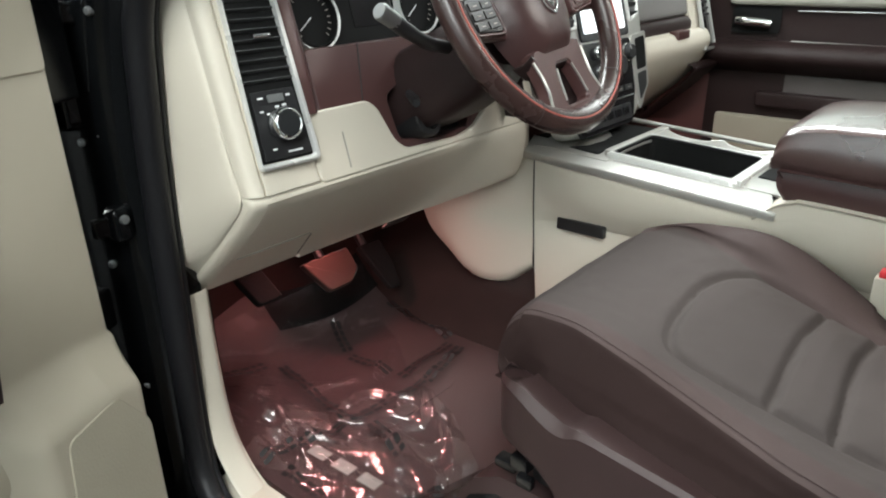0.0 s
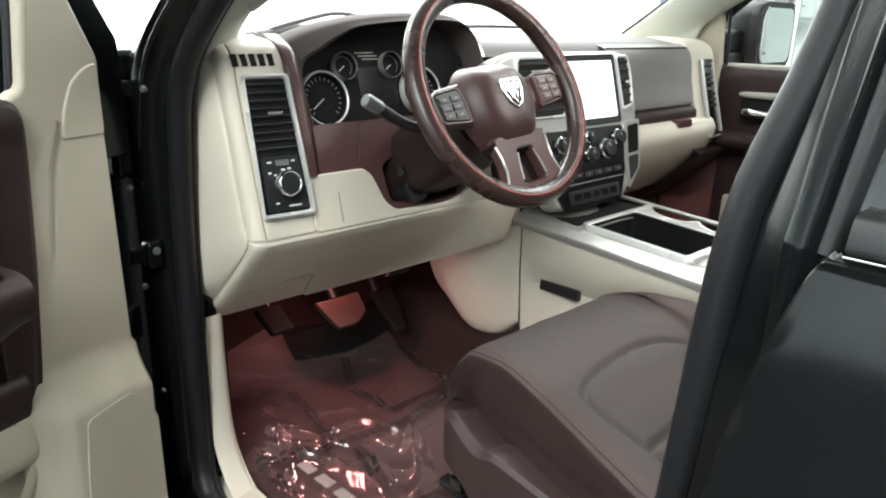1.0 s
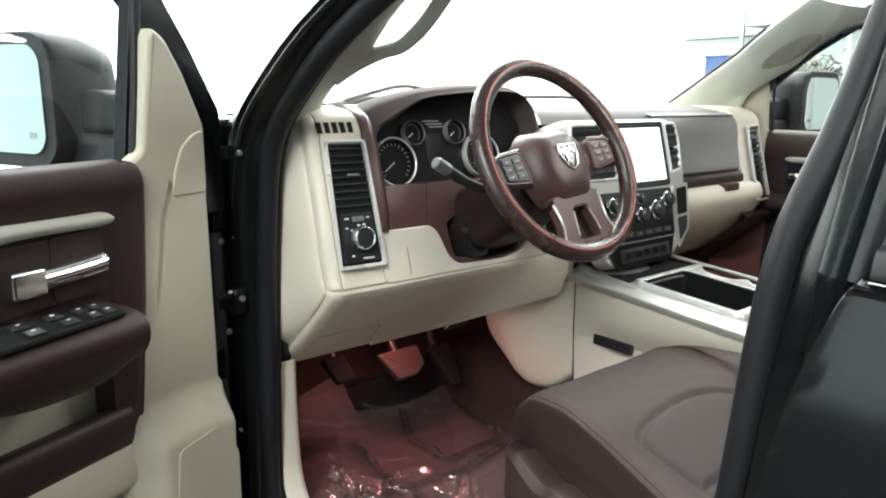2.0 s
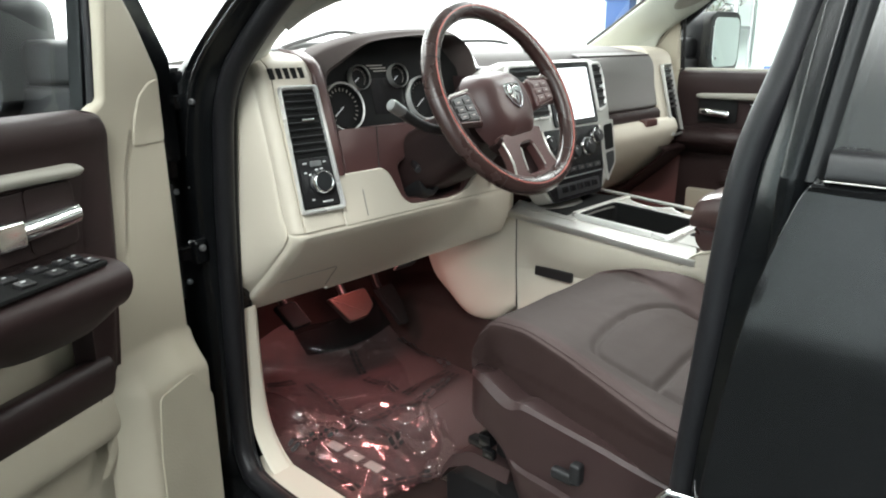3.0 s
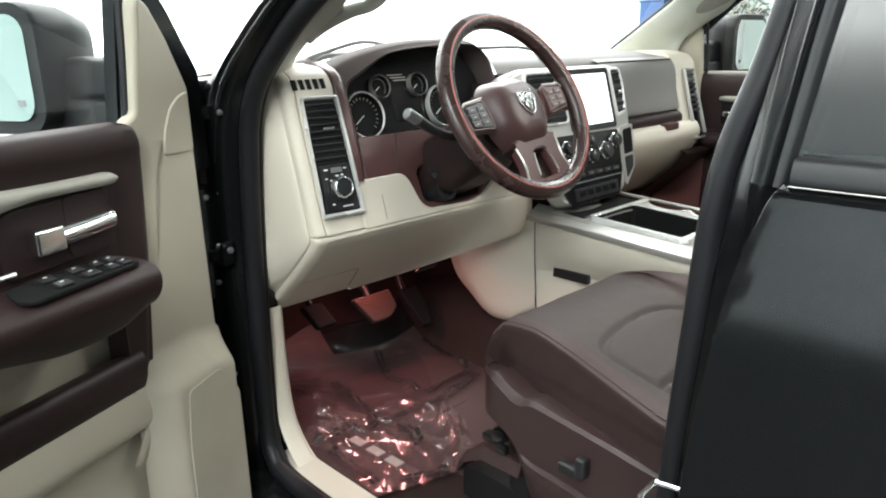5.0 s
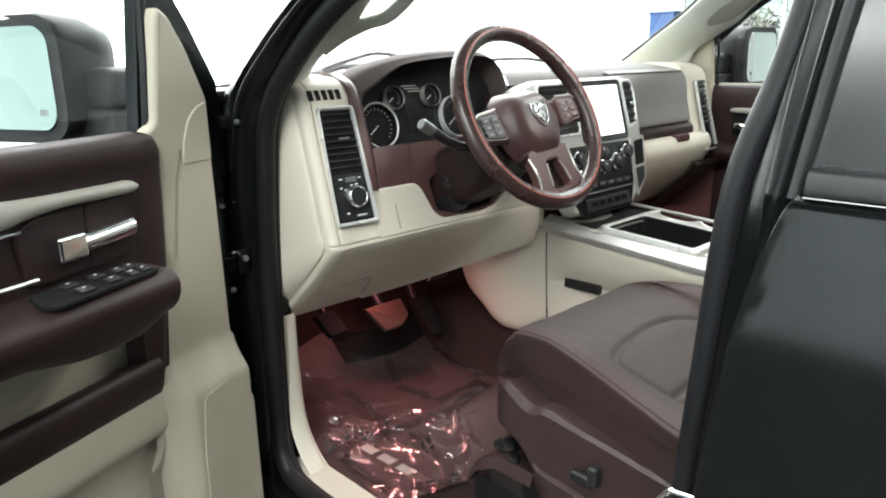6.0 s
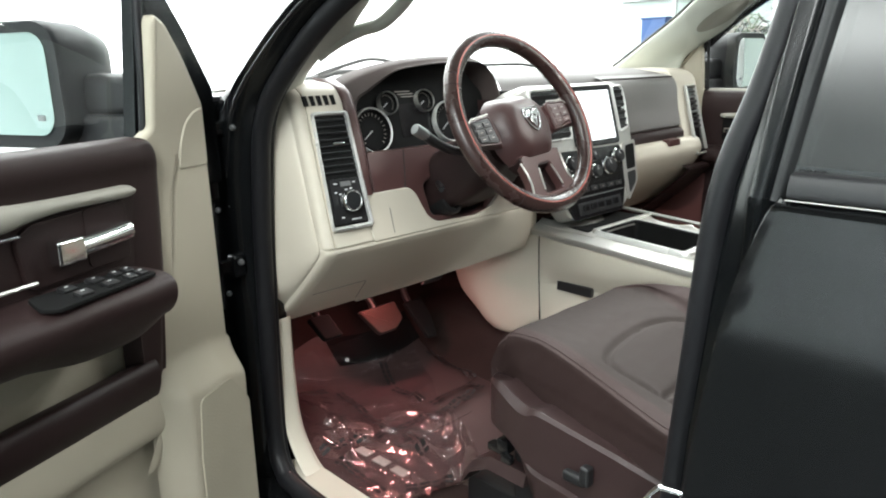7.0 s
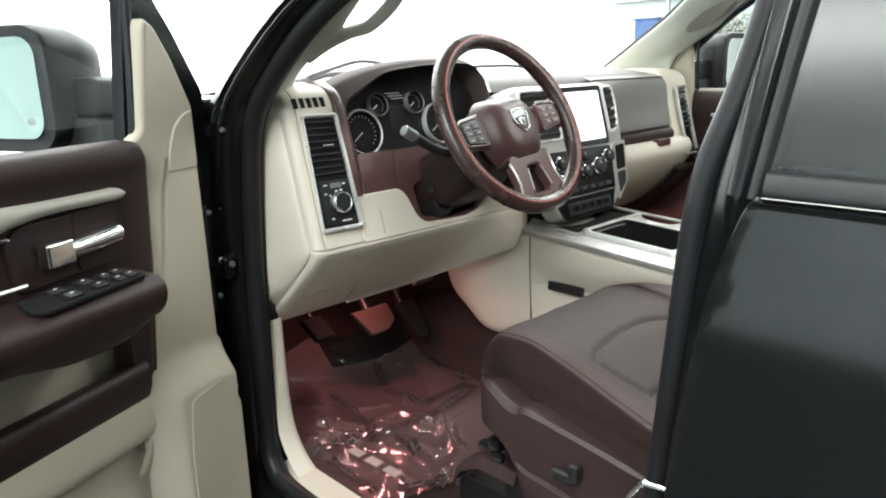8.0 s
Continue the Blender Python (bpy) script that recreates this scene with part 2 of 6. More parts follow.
def fbox(m, x0, x1, y0, y1, z0, z1, bev=0.002, seg=2):
    bm = rbox(x0, x1, y0, y1, z0, z1, bev, seg)
    bm.transform(m)
    return bm


def join(*bms):
    out = bmesh.new()
    for b in bms:
        me = bpy.data.meshes.new("tmp")
        b.to_mesh(me)
        b.free()
        out.from_mesh(me)
        bpy.data.meshes.remove(me)
    return out


def tube(pts, r, n=8, closed=False, flat=1.0, up=(0, 0, 1)):
    """A round bar along pts; r a number or one for each point."""
    pts = [Vector(p) for p in pts]
    k = len(pts)
    n = max(n, 10) if closed or (r if isinstance(r, float) else 1) > 0.003 else n
    rows = []
    for i, p in enumerate(pts):
        a, b = (pts[i - 1], pts[(i + 1) % k]) if closed else (pts[max(0, i - 1)], pts[min(k - 1, i + 1)])
        t = (b - a).normalized()
        s = t.cross(Vector(up))
        s = (s if s.length > 1e-3 else t.cross(Vector((1, 0, 0)))).normalized()
        w = s.cross(t)
        ri = r[i] if isinstance(r, (list, tuple)) else r
        rows.append([p + s * (ri * math.cos(2 * math.pi * j / n)) + w * (ri * flat * math.sin(2 * math.pi * j / n)) for j in range(n)])
    if closed:
        rows.append(rows[0])
    return loft(rows, cap=not closed)


def lathe(prof, m, n=28):
    """prof: (radius, height) pairs turned round the frame's z."""
    loops = [[m @ Vector((max(r, 1e-4) * math.cos(2 * math.pi * j / n), max(r, 1e-4) * math.sin(2 * math.pi * j / n), z)) for j in range(n)] for r, z in prof]
    return loft(loops, cap=False)


def disc_dome(pts, m, h, rings=5, power=2.0):
    """A domed pad over the outline pts."""
    n = len(pts)
    c = Vector((sum(p[0] for p in pts) / n, sum(p[1] for p in pts) / n))
    loops = []
    for i in range(rings + 1):
        s = 1 - i / (rings + 0.2)
        z = h * (1 - s**power)
        loops.append([m @ Vector((*(c + (Vector(p) - c) * s), z)) for p in pts])
    return loft(loops)


# ---- the frames of the dashboard and of the open door ----
SLOPE = 0.27


def smooth(t):
    t = max(0.0, min(1.0, t))
    return t * t * (3 - 2 * t)


def DF(x, z, out=0.0, y0=0.884):
    """Frame on the dashboard's face at x and height z, its z axis standing out towards the seats."""
    m = fr((x, y0 + SLOPE * (z - 1.197), z), (1, 0, 0), (0, SLOPE, 1))
    return m @ Matrix.Translation((0, 0, out))


DOOR = Matrix(((-0.9135, 0.4067, 0, -0.977), (-0.4067, -0.9135, 0, 0.976), (0, 0, 1, 0), (0, 0, 0, 1)))
# the door's local x runs from its hinges along it, y stands out of its trim towards the seat, z is the height
DT = fr((0, 0, 0), (-1, 0, 0), (0, 0, 1))  # outline drawn as (-x, z) on the trim, thickness towards +y

# ---- the hall ----
tagged(part("ground", rbox(-9, 9, -9, 10, -0.2, 0, 0), DARKCONCRETE), "sealed concrete workshop floor, darkened to near black", "floor", kind="structure")
for nm, b in (("wall_north", (-9, 9, 9.0, 9.2, 0, 4.5)), ("wall_south", (-9, 9, -9.2, -9.0, 0, 4.5)), ("wall_east", (8, 8.2, -9, 9, 0, 4.5)), ("wall_west", (-8.2, -8, -9, 9, 0, 4.5))):
    tagged(part(nm, rbox(*b, 0), PALEGREEN if nm == "wall_west" else WHITEPAINT), "plain pale green painted workshop wall" if nm == "wall_west" else "plain white painted workshop wall", "wall", kind="structure")
tagged(part("ceiling", rbox(-9, 9, -9, 10, 4.5, 4.7, 0), WHITEPAINT), "plain white painted workshop ceiling", "ceiling", kind="structure")

# ---- the truck's body ----
truck = thing("pickup_truck", "black pickup truck with glossy paint and open driver's door", "truck")


def prof(pts, n=3):
    return crom([(p[0], p[1], p[2]) for p in pts], n)


# hinge pillar and front pillar: a section carried up the edge of the doorway
EDGE = [(-0.85, 1.045, 0.55), (-0.85, 1.045, 0.80), (-0.85, 1.035, 1.10), (-0.85, 1.022, 1.30), (-0.845, 0.985, 1.425), (-0.836, 0.90, 1.512), (-0.812, 0.735, 1.626), (-0.765, 0.44, 1.755), (-0.73, 0.18, 1.815)]


def pillar_loop(p):
    x, y, z = p
    k = max(0.0, min(1.0, (z - 1.30) / 0.16))
    dep = 0.20 * (1 - k) + 0.065 * k
    lift = 0.012 * k
    inn = 0.052 * (1 - k) + 0.012 * k
    return [Vector((x + inn, y + 0.012, z)), Vector((x + inn * 0.3, y - 0.004, z)), Vector((x - 0.02, y - 0.004, z)), Vector((x - 0.05, y + 0.02, z + lift * 0.2)),
            Vector((x - 0.062, y + 0.05, z + lift * 0.5)), Vector((x - 0.075 + 0.02 * k, y + dep, z + lift)), Vector((x + inn, y + dep, z + lift))]


def mirrored(bm):
    bmesh.ops.scale(bm, vec=(-1, 1, 1), verts=bm.verts[:])
    return bm


for side in (0, 1):
    bm = loft([pillar_loop(p) for p in crom(EDGE, 4)])
    if side:
        mirrored(bm)
        bmesh.ops.translate(bm, vec=(0.04, 0.04, 0.05), verts=bm.verts[:])
    if not side:
        part("weatherstrip", tube([Vector((p.x - 0.052, p.y + 0.034, p.z + 0.004)) for p in crom(EDGE[3:], 4)], 0.0055, 8), PAINT, truck, "glossy edge strip of the pillar")
    part("pillar", bm, JAMB, truck, "gloss black painted door pillar")

# rubber seal round the doorway
SEAL = [(-0.872, 0.16, 0.652), (-0.872, 0.60, 0.648), (-0.872, 0.93, 0.648), (-0.868, 1.005, 0.675), (-0.862, 1.03, 0.74), (-0.86, 1.032, 0.85), (-0.86, 1.02, 1.10), (-0.86, 1.003, 1.28), (-0.857, 0.978, 1.41), (-0.85, 0.90, 1.502), (-0.830, 0.745, 1.612), (-0.780, 0.44, 1.752), (-0.735, 0.15, 1.80), (-0.735, 0.03, 1.80), (-0.78, 0.028, 1.70), (-0.835, 0.056, 1.50), (-0.865, 0.081, 1.38), (-0.872, 0.0945, 1.20), (-0.872, 0.1095, 1.0), (-0.872, 0.126, 0.75)]
loop = crom(SEAL + SEAL[:1], 5)[:-1]
part("seal", tube(loop, [0.0145 + 0.004 * smooth((p.y - 0.13) / 0.3) for p in loop], 16, closed=True, up=(1, 0, 0)), RUBBER, truck, "black rubber door seal")
part("seal_lip", tube([p + Vector((0.020, 0, 0)) for p in loop], 0.007, 8, closed=True, up=(1, 0, 0)), RUBBER, truck)

part("wing_corner", rbox(-0.938, -0.846, 1.075, 1.42, 1.25, 1.458, 0.014, 3), JAMB, truck, "black wing corner behind the door hinges")

# sill
part("rocker", rbox(-0.955, -0.80, -1.2, 1.3, 0.44, 0.632, 0.02, 3), PAINT, truck)
part("sill_trim", sheet([[(-0.862, y, 0.632), (-0.858, y, 0.648), (-0.845, y, 0.652), (-0.80, y, 0.653), (-0.785, y, 0.648), (-0.778, y, 0.60)] for y in (0.12, 0.5, 0.9, 1.04)], 2, 3), BEIGE, truck, "beige plastic sill trim")
part("kick_trim", sheet([[(-0.835, 1.03 + k, z), (-0.828, 1.026 + k, z), (-0.80, 1.028 + k, z), (-0.788, 1.04 + k, z), (-0.784, 1.07 + k, z), (-0.782, 1.30, z)] for z, k in ((0.60, -0.13), (0.640, -0.085), (0.665, -0.048), (0.70, -0.018), (0.74, 0.000), (0.80, 0.010), (0.90, 0.014), (0.99, 0.014))], 3, 3), BEIGE, truck, "beige plastic kick panel")

# rear pillar, rear door with belt moulding and dark glass
part("rear_pillar", loft([[Vector((-0.80 + t, 0.13 + s, z)), Vector((-0.872 + t, 0.122 + s, z)), Vector((-0.888 + t, 0.10 + s, z)), Vector((-0.893 + t, 0.045 + s, z)), Vector((-0.893 + t, -0.04 + s, z)), Vector((-0.80 + t, -0.04 + s, z))]
                          for z, s, t in ((0.5, -0.002, 0), (0.9, -0.006, 0), (1.1, -0.016, 0), (1.28, -0.036, 0.0), (1.39, -0.052, 0.005), (1.5, -0.062, 0.035), (1.65, -0.072, 0.09), (1.82, -0.082, 0.15))]), JAMB, truck, "gloss black painted door pillar")


def skin_x(z):
    """How far out the body side stands at a height."""
    return -0.917 - 0.038 * math.sin(max(0, min(1, (1.39 - z) / 0.85)) * math.pi * 0.75)


rd = thing("rear_door", "closed black rear truck door with dark tinted glass", "door")
ZS = (0.60, 0.66, 0.80, 0.95, 1.10, 1.22, 1.30, 1.36, 1.378, 1.384)
FRONT = (0.062, 0.062, 0.061, 0.060, 0.055, 0.045, 0.033, 0.017, 0.010, 0.006)
rows = []
for z, y in zip(ZS, FRONT):
    x = skin_x(z)
    rows.append([(x + 0.04, y + 0.004, z), (x + 0.018, y, z), (x + 0.007, y - 0.006, z), (x + 0.001, y - 0.020, z), (x - 0.002, -0.3, z), (x - 0.002, -0.6, z), (x, -0.95, z)])
rows.append([(p[0] + 0.03, p[1], p[2] + 0.008) for p in rows[-1]])
part("door_skin", sheet(rows, 4, 4), PAINT, rd)
part("edge_hem", tube(crom([(skin_x(z) + 0.0125, y - 0.0045, z) for z, y in zip(ZS, FRONT)], 4), 0.0105, 12, up=(1, 0, 0)), PAINT, rd, "rounded glossy hem of the door edge")
part("edge_seal", tube(crom([(skin_x(z) + 0.034, y + 0.006, z) for z, y in zip(ZS, FRONT)], 4), 0.007, 8, up=(1, 0, 0)), RUBBER, rd, "black rubber edge seal")
part("belt_moulding", sheet([[(-0.900, y, 1.388), (-0.917, y, 1.389), (-0.9195, y, 1.395), (-0.9165, y, 1.406), (-0.911, y, 1.411), (-0.893, y, 1.412)] for y in (0.0, -0.3, -0.95)], 1, 3), BLACKPL, rd, "matt black belt moulding")
part("bright_strip", tube([(-0.9185, 0.001, 1.388), (-0.9185, -0.3, 1.388), (-0.9185, -0.95, 1.388)], 0.0007, 6), SILVER, rd, "thin bright strip under the glass")
gz = [(1.385, -0.904), (1.40, -0.9), (1.50, -0.872), (1.60, -0.838), (1.72, -0.79), (1.80, -0.755)]
part("glass", grid([[(x, y, z) for y in (0.004 - 0.09 * (z - 1.4), -0.4, -0.85)] for z, x in gz]), TINT, rd, "dark tinted rear door glass")
for k in range(4):
    part("glass_mark", fbox(fr((-0.8985, -0.004 - 0.006 * k, 1.4125), (0, -1, 0), (0.27, 0, 1)), -0.0020, 0.0020, -0.0009, 0.0009, -0.001, 0.0012, 0), SATIN, rd)
part("door_card", rbox(-0.84, -0.80, -0.95, -0.02, 0.6, 1.39, 0.01), BROWN, rd)
part("frame", sheet([[(x + 0.012, 0.016 - 0.07 * (z - 1.4), z), (x - 0.004, 0.0165 - 0.07 * (z - 1.4), z), (x - 0.008, 0.013 - 0.08 * (z - 1.4), z), (x - 0.008, 0.009 - 0.09 * (z - 1.4), z), (x - 0.004, 0.006 - 0.09 * (z - 1.4), z), (x + 0.004, 0.003 - 0.09 * (z - 1.4), z)] for z, x in gz], 2, 4), SATIN, rd, "satin black window frame")
part("pillar_cap", sheet([[(x + 0.015, 0.038 - 0.05 * (z - 1.4), z), (x - 0.002, 0.0375 - 0.05 * (z - 1.4), z), (x - 0.006, 0.034 - 0.05 * (z - 1.4), z), (x - 0.007, 0.024 - 0.06 * (z - 1.4), z), (x - 0.002, 0.0185 - 0.07 * (z - 1.4), z), (x + 0.003, 0.010 - 0.07 * (z - 1.4), z)] for z, x in [(1.22, -0.884), (1.29, -0.8975), (1.36, -0.903)] + gz], 2, 4), JAMB, truck, "gloss black pillar cap")

# roof, windscreen, bonnet and the far side
part("roof", sheet([[(-0.735, y, 1.83), (-0.66, y, 1.885), (-0.3, y, 1.915), (0.3, y, 1.915), (0.66, y, 1.885), (0.735, y, 1.83)] for y in (0.20, -0.2, -1.1)], 2, 4, 0.03), PAINT, truck)
part("headliner", sheet([[(-0.70, y, 1.80), (-0.3, y, 1.83), (0.3, y, 1.83), (0.70, y, 1.80)] for y in (0.22, -0.2, -1.1)], 2, 4), GREYBEIGE, truck, "light grey beige headliner")
part("windscreen", sheet([[(-0.80, 1.16, 1.44), (-0.4, 1.42, 1.43), (0, 1.48, 1.43), (0.4, 1.42, 1.43), (0.80, 1.16, 1.44)], [(-0.77, 0.70, 1.635), (-0.4, 0.86, 1.68), (0, 0.90, 1.695), (0.4, 0.86, 1.68), (0.77, 0.70, 1.635)], [(-0.69, 0.22, 1.83), (-0.35, 0.30, 1.87), (0, 0.32, 1.88), (0.35, 0.30, 1.87), (0.69, 0.22, 1.83)]], 4, 4), GLASS, truck, "clear laminated windscreen").visible_shadow = False
part("cowl", sheet([[(-0.82, 1.17, 1.425), (-0.4, 1.40, 1.415), (0, 1.45, 1.415), (0.4, 1.40, 1.415), (0.82, 1.17, 1.425)], [(-0.86, 1.40, 1.40), (-0.4, 1.62, 1.40), (0, 1.66, 1.40), (0.4, 1.62, 1.40), (0.86, 1.40, 1.40)]], 2, 4), BLACKPL, truck, "black cowl below the windscreen")
part("bonnet", sheet([[(-0.93, 1.35, 1.30), (-0.86, 1.38, 1.385), (-0.45, 1.60, 1.40), (0, 1.66, 1.405), (0.45, 1.60, 1.40), (0.86, 1.38, 1.385), (0.93, 1.35, 1.30)], [(-0.93, 2.0, 1.26), (-0.86, 2.0, 1.34), (-0.45, 2.0, 1.38), (0, 2.0, 1.37), (0.45, 2.0, 1.38), (0.86, 2.0, 1.34), (0.93, 2.0, 1.26)], [(-0.9, 2.6, 1.15), (-0.82, 2.6, 1.22), (-0.45, 2.65, 1.26), (0, 2.68, 1.25), (0.45, 2.65, 1.26), (0.82, 2.6, 1.22), (0.9, 2.6, 1.15)]], 4, 4, 0.02), PAINT, truck)
for s in (-1, 1):
    part("wing", rbox(min(s * 0.96, s * 0.86), max(s * 0.96, s * 0.86), 1.16, 2.65, 0.6, 1.30, 0.04, 3), PAINT, truck)
part("bulkhead", rbox(-0.84, 0.84, 1.62, 1.66, 0.5, 1.40, 0), BLACKPL, truck)
part("cab_back", rbox(-0.80, 0.80, -1.16, -1.12, 0.5, 1.85, 0.02), BROWN, truck)
part("far_rocker", rbox(0.80, 0.955, -1.2, 1.3, 0.44, 0.632, 0.02, 3), PAINT, truck)
part("far_rear_side", rbox(0.86, 0.93, -1.16, 0.05, 0.6, 1.39, 0.02), PAINT, truck)
part("wiper", tube(crom([(-0.60, 1.255, 1.468), (-0.532, 1.30, 1.4795), (-0.4865, 1.30, 1.493), (-0.424, 1.30, 1.508), (-0.347, 1.30, 1.523), (-0.268, 1.31, 1.518), (-0.16, 1.34, 1.500)], 5), 0.005, 6), BLACKPL, truck, "black windscreen wiper arm")
part("wiper", tube(crom([(-0.58, 1.275, 1.474), (-0.48, 1.315, 1.484), (-0.38, 1.35, 1.492), (-0.06, 1.43, 1.482)], 5), 0.008, 6), BLACKPL, truck, "black windscreen wiper arm")
part("wiper", tube(crom([(0.0, 1.40, 1.487), (0.15, 1.46, 1.497), (0.48, 1.49, 1.500), (0.58, 1.48, 1.490)], 5), 0.006, 6), BLACKPL, truck, "black windscreen wiper arm")

# floor and toe board under one carpet
part("carpet", sheet([[(x, -1.1, 0.60), (x, 0.2, 0.61), (x, 0.9, 0.615), (x, 1.22, 0.622), (x, 1.36, 0.68), (x, 1.52, 0.90), (x, 1.60, 1.2)] for x in (-0.80, -0.4, -0.16, 0.16, 0.4, 0.80)], 2, 4), CARPET, truck, "dark brown floor carpet")
part("tunnel", sheet([[(-0.20, y, 0.61), (-0.15, y, 0.68), (-0.10, y, 0.76), (0.10, y, 0.76), (0.15, y, 0.68), (0.20, y, 0.61)] for y in (-1.1, 0.3, 1.0, 1.55)], 2, 3), CARPET, truck, "dark brown carpeted tunnel")
for s in (-1, 1):
    part("kick_wall", rbox(min(s * 0.80, s * 0.77), max(s * 0.80, s * 0.77), 1.08, 1.62, 0.55, 1.40, 0.0), CARPET, truck)

# inside trim of both front pillars; the near one carries a grab handle
NEAR_TRIM = (((-0.815, 1.00, 1.43), (-0.742, 1.035, 1.435)), ((-0.815, 0.985, 1.456), (-0.742, 1.020, 1.464)), ((-0.815, 0.952, 1.483), (-0.742, 1.000, 1.488)), ((-0.815, 0.894, 1.527), (-0.742, 0.962, 1.515)), ((-0.812, 0.843, 1.559), (-0.740, 0.908, 1.543)),
             ((-0.808, 0.799, 1.584), (-0.740, 0.850, 1.570)), ((-0.80, 0.75, 1.612), (-0.741, 0.806, 1.604)), ((-0.785, 0.66, 1.662), (-0.735, 0.745, 1.650)), ((-0.76, 0.50, 1.738), (-0.715, 0.60, 1.722)), ((-0.72, 0.30, 1.803), (-0.68, 0.36, 1.803)))
rows = []
for o, i in NEAR_TRIM:
    o, i = Vector(o), Vector(i)
    rows.append([o + Vector((-0.012, 0.03, 0.012)), o, o.lerp(i, 0.3) + Vector((-0.006, -0.012, -0.004)), o.lerp(i, 0.75) + Vector((-0.004, -0.010, -0.003)), i, i + Vector((0.010, 0.014, 0.006)), i + Vector((0.004, 0.035, 0.016))])
part("pillar_trim", sheet(rows, 4, 4), PILLARTRIM, truck, "pale beige front pillar trim")
bar = crom([(-0.768, 0.925, 1.534), (-0.744, 0.902, 1.553), (-0.730, 0.868, 1.565), (-0.722, 0.829, 1.573), (-0.719, 0.790, 1.579), (-0.718, 0.752, 1.596), (-0.718, 0.720, 1.616), (-0.718, 0.67, 1.655), (-0.720, 0.60, 1.70), (-0.726, 0.55, 1.728)], 5)
part("grab_handle", tube(bar, [0.024 - 0.0105 * min(1.0, k / 14) for k in range(len(bar))], 14, flat=0.85), PILLARTRIM, truck, "light beige grab handle on the pillar")
FAR_TRIM = (((0.772, 1.32, 1.43), (0.80, 1.10, 1.38)), ((0.755, 1.256, 1.47), (0.80, 1.034, 1.458)), ((0.72, 1.156, 1.52), (0.79, 0.991, 1.518)), ((0.69, 1.075, 1.563), (0.77, 0.914, 1.563)), ((0.66, 0.97, 1.621), (0.745, 0.83, 1.607)), ((0.61, 0.867, 1.68), (0.71, 0.749, 1.668)), ((0.56, 0.72, 1.76), (0.69, 0.60, 1.735)))
rows = []
for a, b in FAR_TRIM:
    a, b = Vector(a), Vector(b)
    rows.append([a + Vector((0.01, 0.01, 0.012)), a, a.lerp(b, 0.35) + Vector((0, -0.012, -0.008)), a.lerp(b, 0.75) + Vector((0, -0.010, -0.006)), b + Vector((-0.004, -0.002, 0)), b + Vector((0.03, 0.02, -0.005)), b + Vector((0.06, 0.05, 0))])
part("pillar_trim", sheet(rows, 4, 4), PILLARTRIM, truck, "pale beige front pillar trim")
part("windscreen_edge", tube([(x + 0.004, y + 0.003, z + 0.014) for x, y, z in ((0.755, 1.258, 1.472), (0.72, 1.158, 1.522), (0.69, 1.077, 1.565), (0.66, 0.972, 1.623), (0.61, 0.869, 1.682))], 0.0042, 8), PRINT, truck, "black edge of the windscreen glass")
# shallow oval in a darker trim colour, painted as the shade inside a recess
part("pillar_recess_shade", disc_dome([(0.10 * math.cos(a / 10 * math.pi), 0.022 * math.sin(a / 10 * math.pi)) for a in range(20)], fr((0.686, 0.828, 1.634), (-0.03, -0.12, 0.059), (-0.085, 0.115, 0.012)) @ Matrix.Diagonal((1.0, 1.5, 1, 1)), 0.003, 4), GREYBEIGE, truck, "oval plate, darker for the shade of a recess")

# unseen dome lamp over the seats, added to brighten the dashboard
dome = part("unseen_dome_lamp", join(rbox(-0.11, 0.11, 0.02, 0.20, 1.80, 1.83, 0.008)), GREYBEIGE, truck, "beige housing of an added, unseen dome lamp")
part("lens", rbox(-0.08, 0.08, 0.045, 0.175, 1.794, 1.801, 0.002), glow("dome_lens", (1.0, 0.95, 0.88), 6.0), dome, "glowing lens of the added dome lamp")
area_lamp("dome_fill_light", (0, 0.11, 1.788), (0, 0.16, 0), 0.16, 0.13, 4.5, (1.0, 0.95, 0.88))

# hinge leaves on the front pillar
for z0, dx in ((1.372, 0.0), (1.10, -0.014)):
    h = part("hinge", join(rbox(-0.903 + dx, -0.872 + dx, 1.034, 1.066, z0, z0 + 0.050, 0.010, 4), rbox(-0.925 + dx, -0.898 + dx, 1.044, 1.056, z0 + 0.012, z0 + 0.040, 0.005, 3)), JAMB, truck, "black painted door hinge")
    part("hinge_bolt", lathe([(0.0, 0.005), (0.005, 0.005), (0.0065, 0.002), (0.007, -0.004)], fr((-0.887 + dx, 1.034, z0 + 0.034), (1, 0, 0), (0, 0, 1)), 10), GREYMETAL, h)

for at, way in (((-0.899, 1.021, 1.400), (-0.93, -0.37, -0.1)), ((-0.914, 1.083, 1.235), (-0.99, -0.1, 0)), ((-0.9105, 1.078, 1.06), (-0.93, -0.37, 0))):
    n3 = Vector(way).normalized()
    part("bolt", lathe([(0.0, 0.004), (0.004, 0.004), (0.0055, 0.002), (0.006, -0.004)], fr(at, n3.cross(Vector((0, 0, -1))), (0, 0, 1)), 12), GREYMETAL, truck, "small steel bolt")
# door striker
part("striker", tube(crom([(-0.888, 0.082, 1.041), (-0.896, 0.106, 1.043), (-0.898, 0.114, 1.041), (-0.900, 0.129, 1.018), (-0.898, 0.124, 1.012), (-0.897, 0.106, 1.011), (-0.888, 0.082, 1.008)], 4), 0.0033, 10), CHROME, truck, "chrome door striker loop")

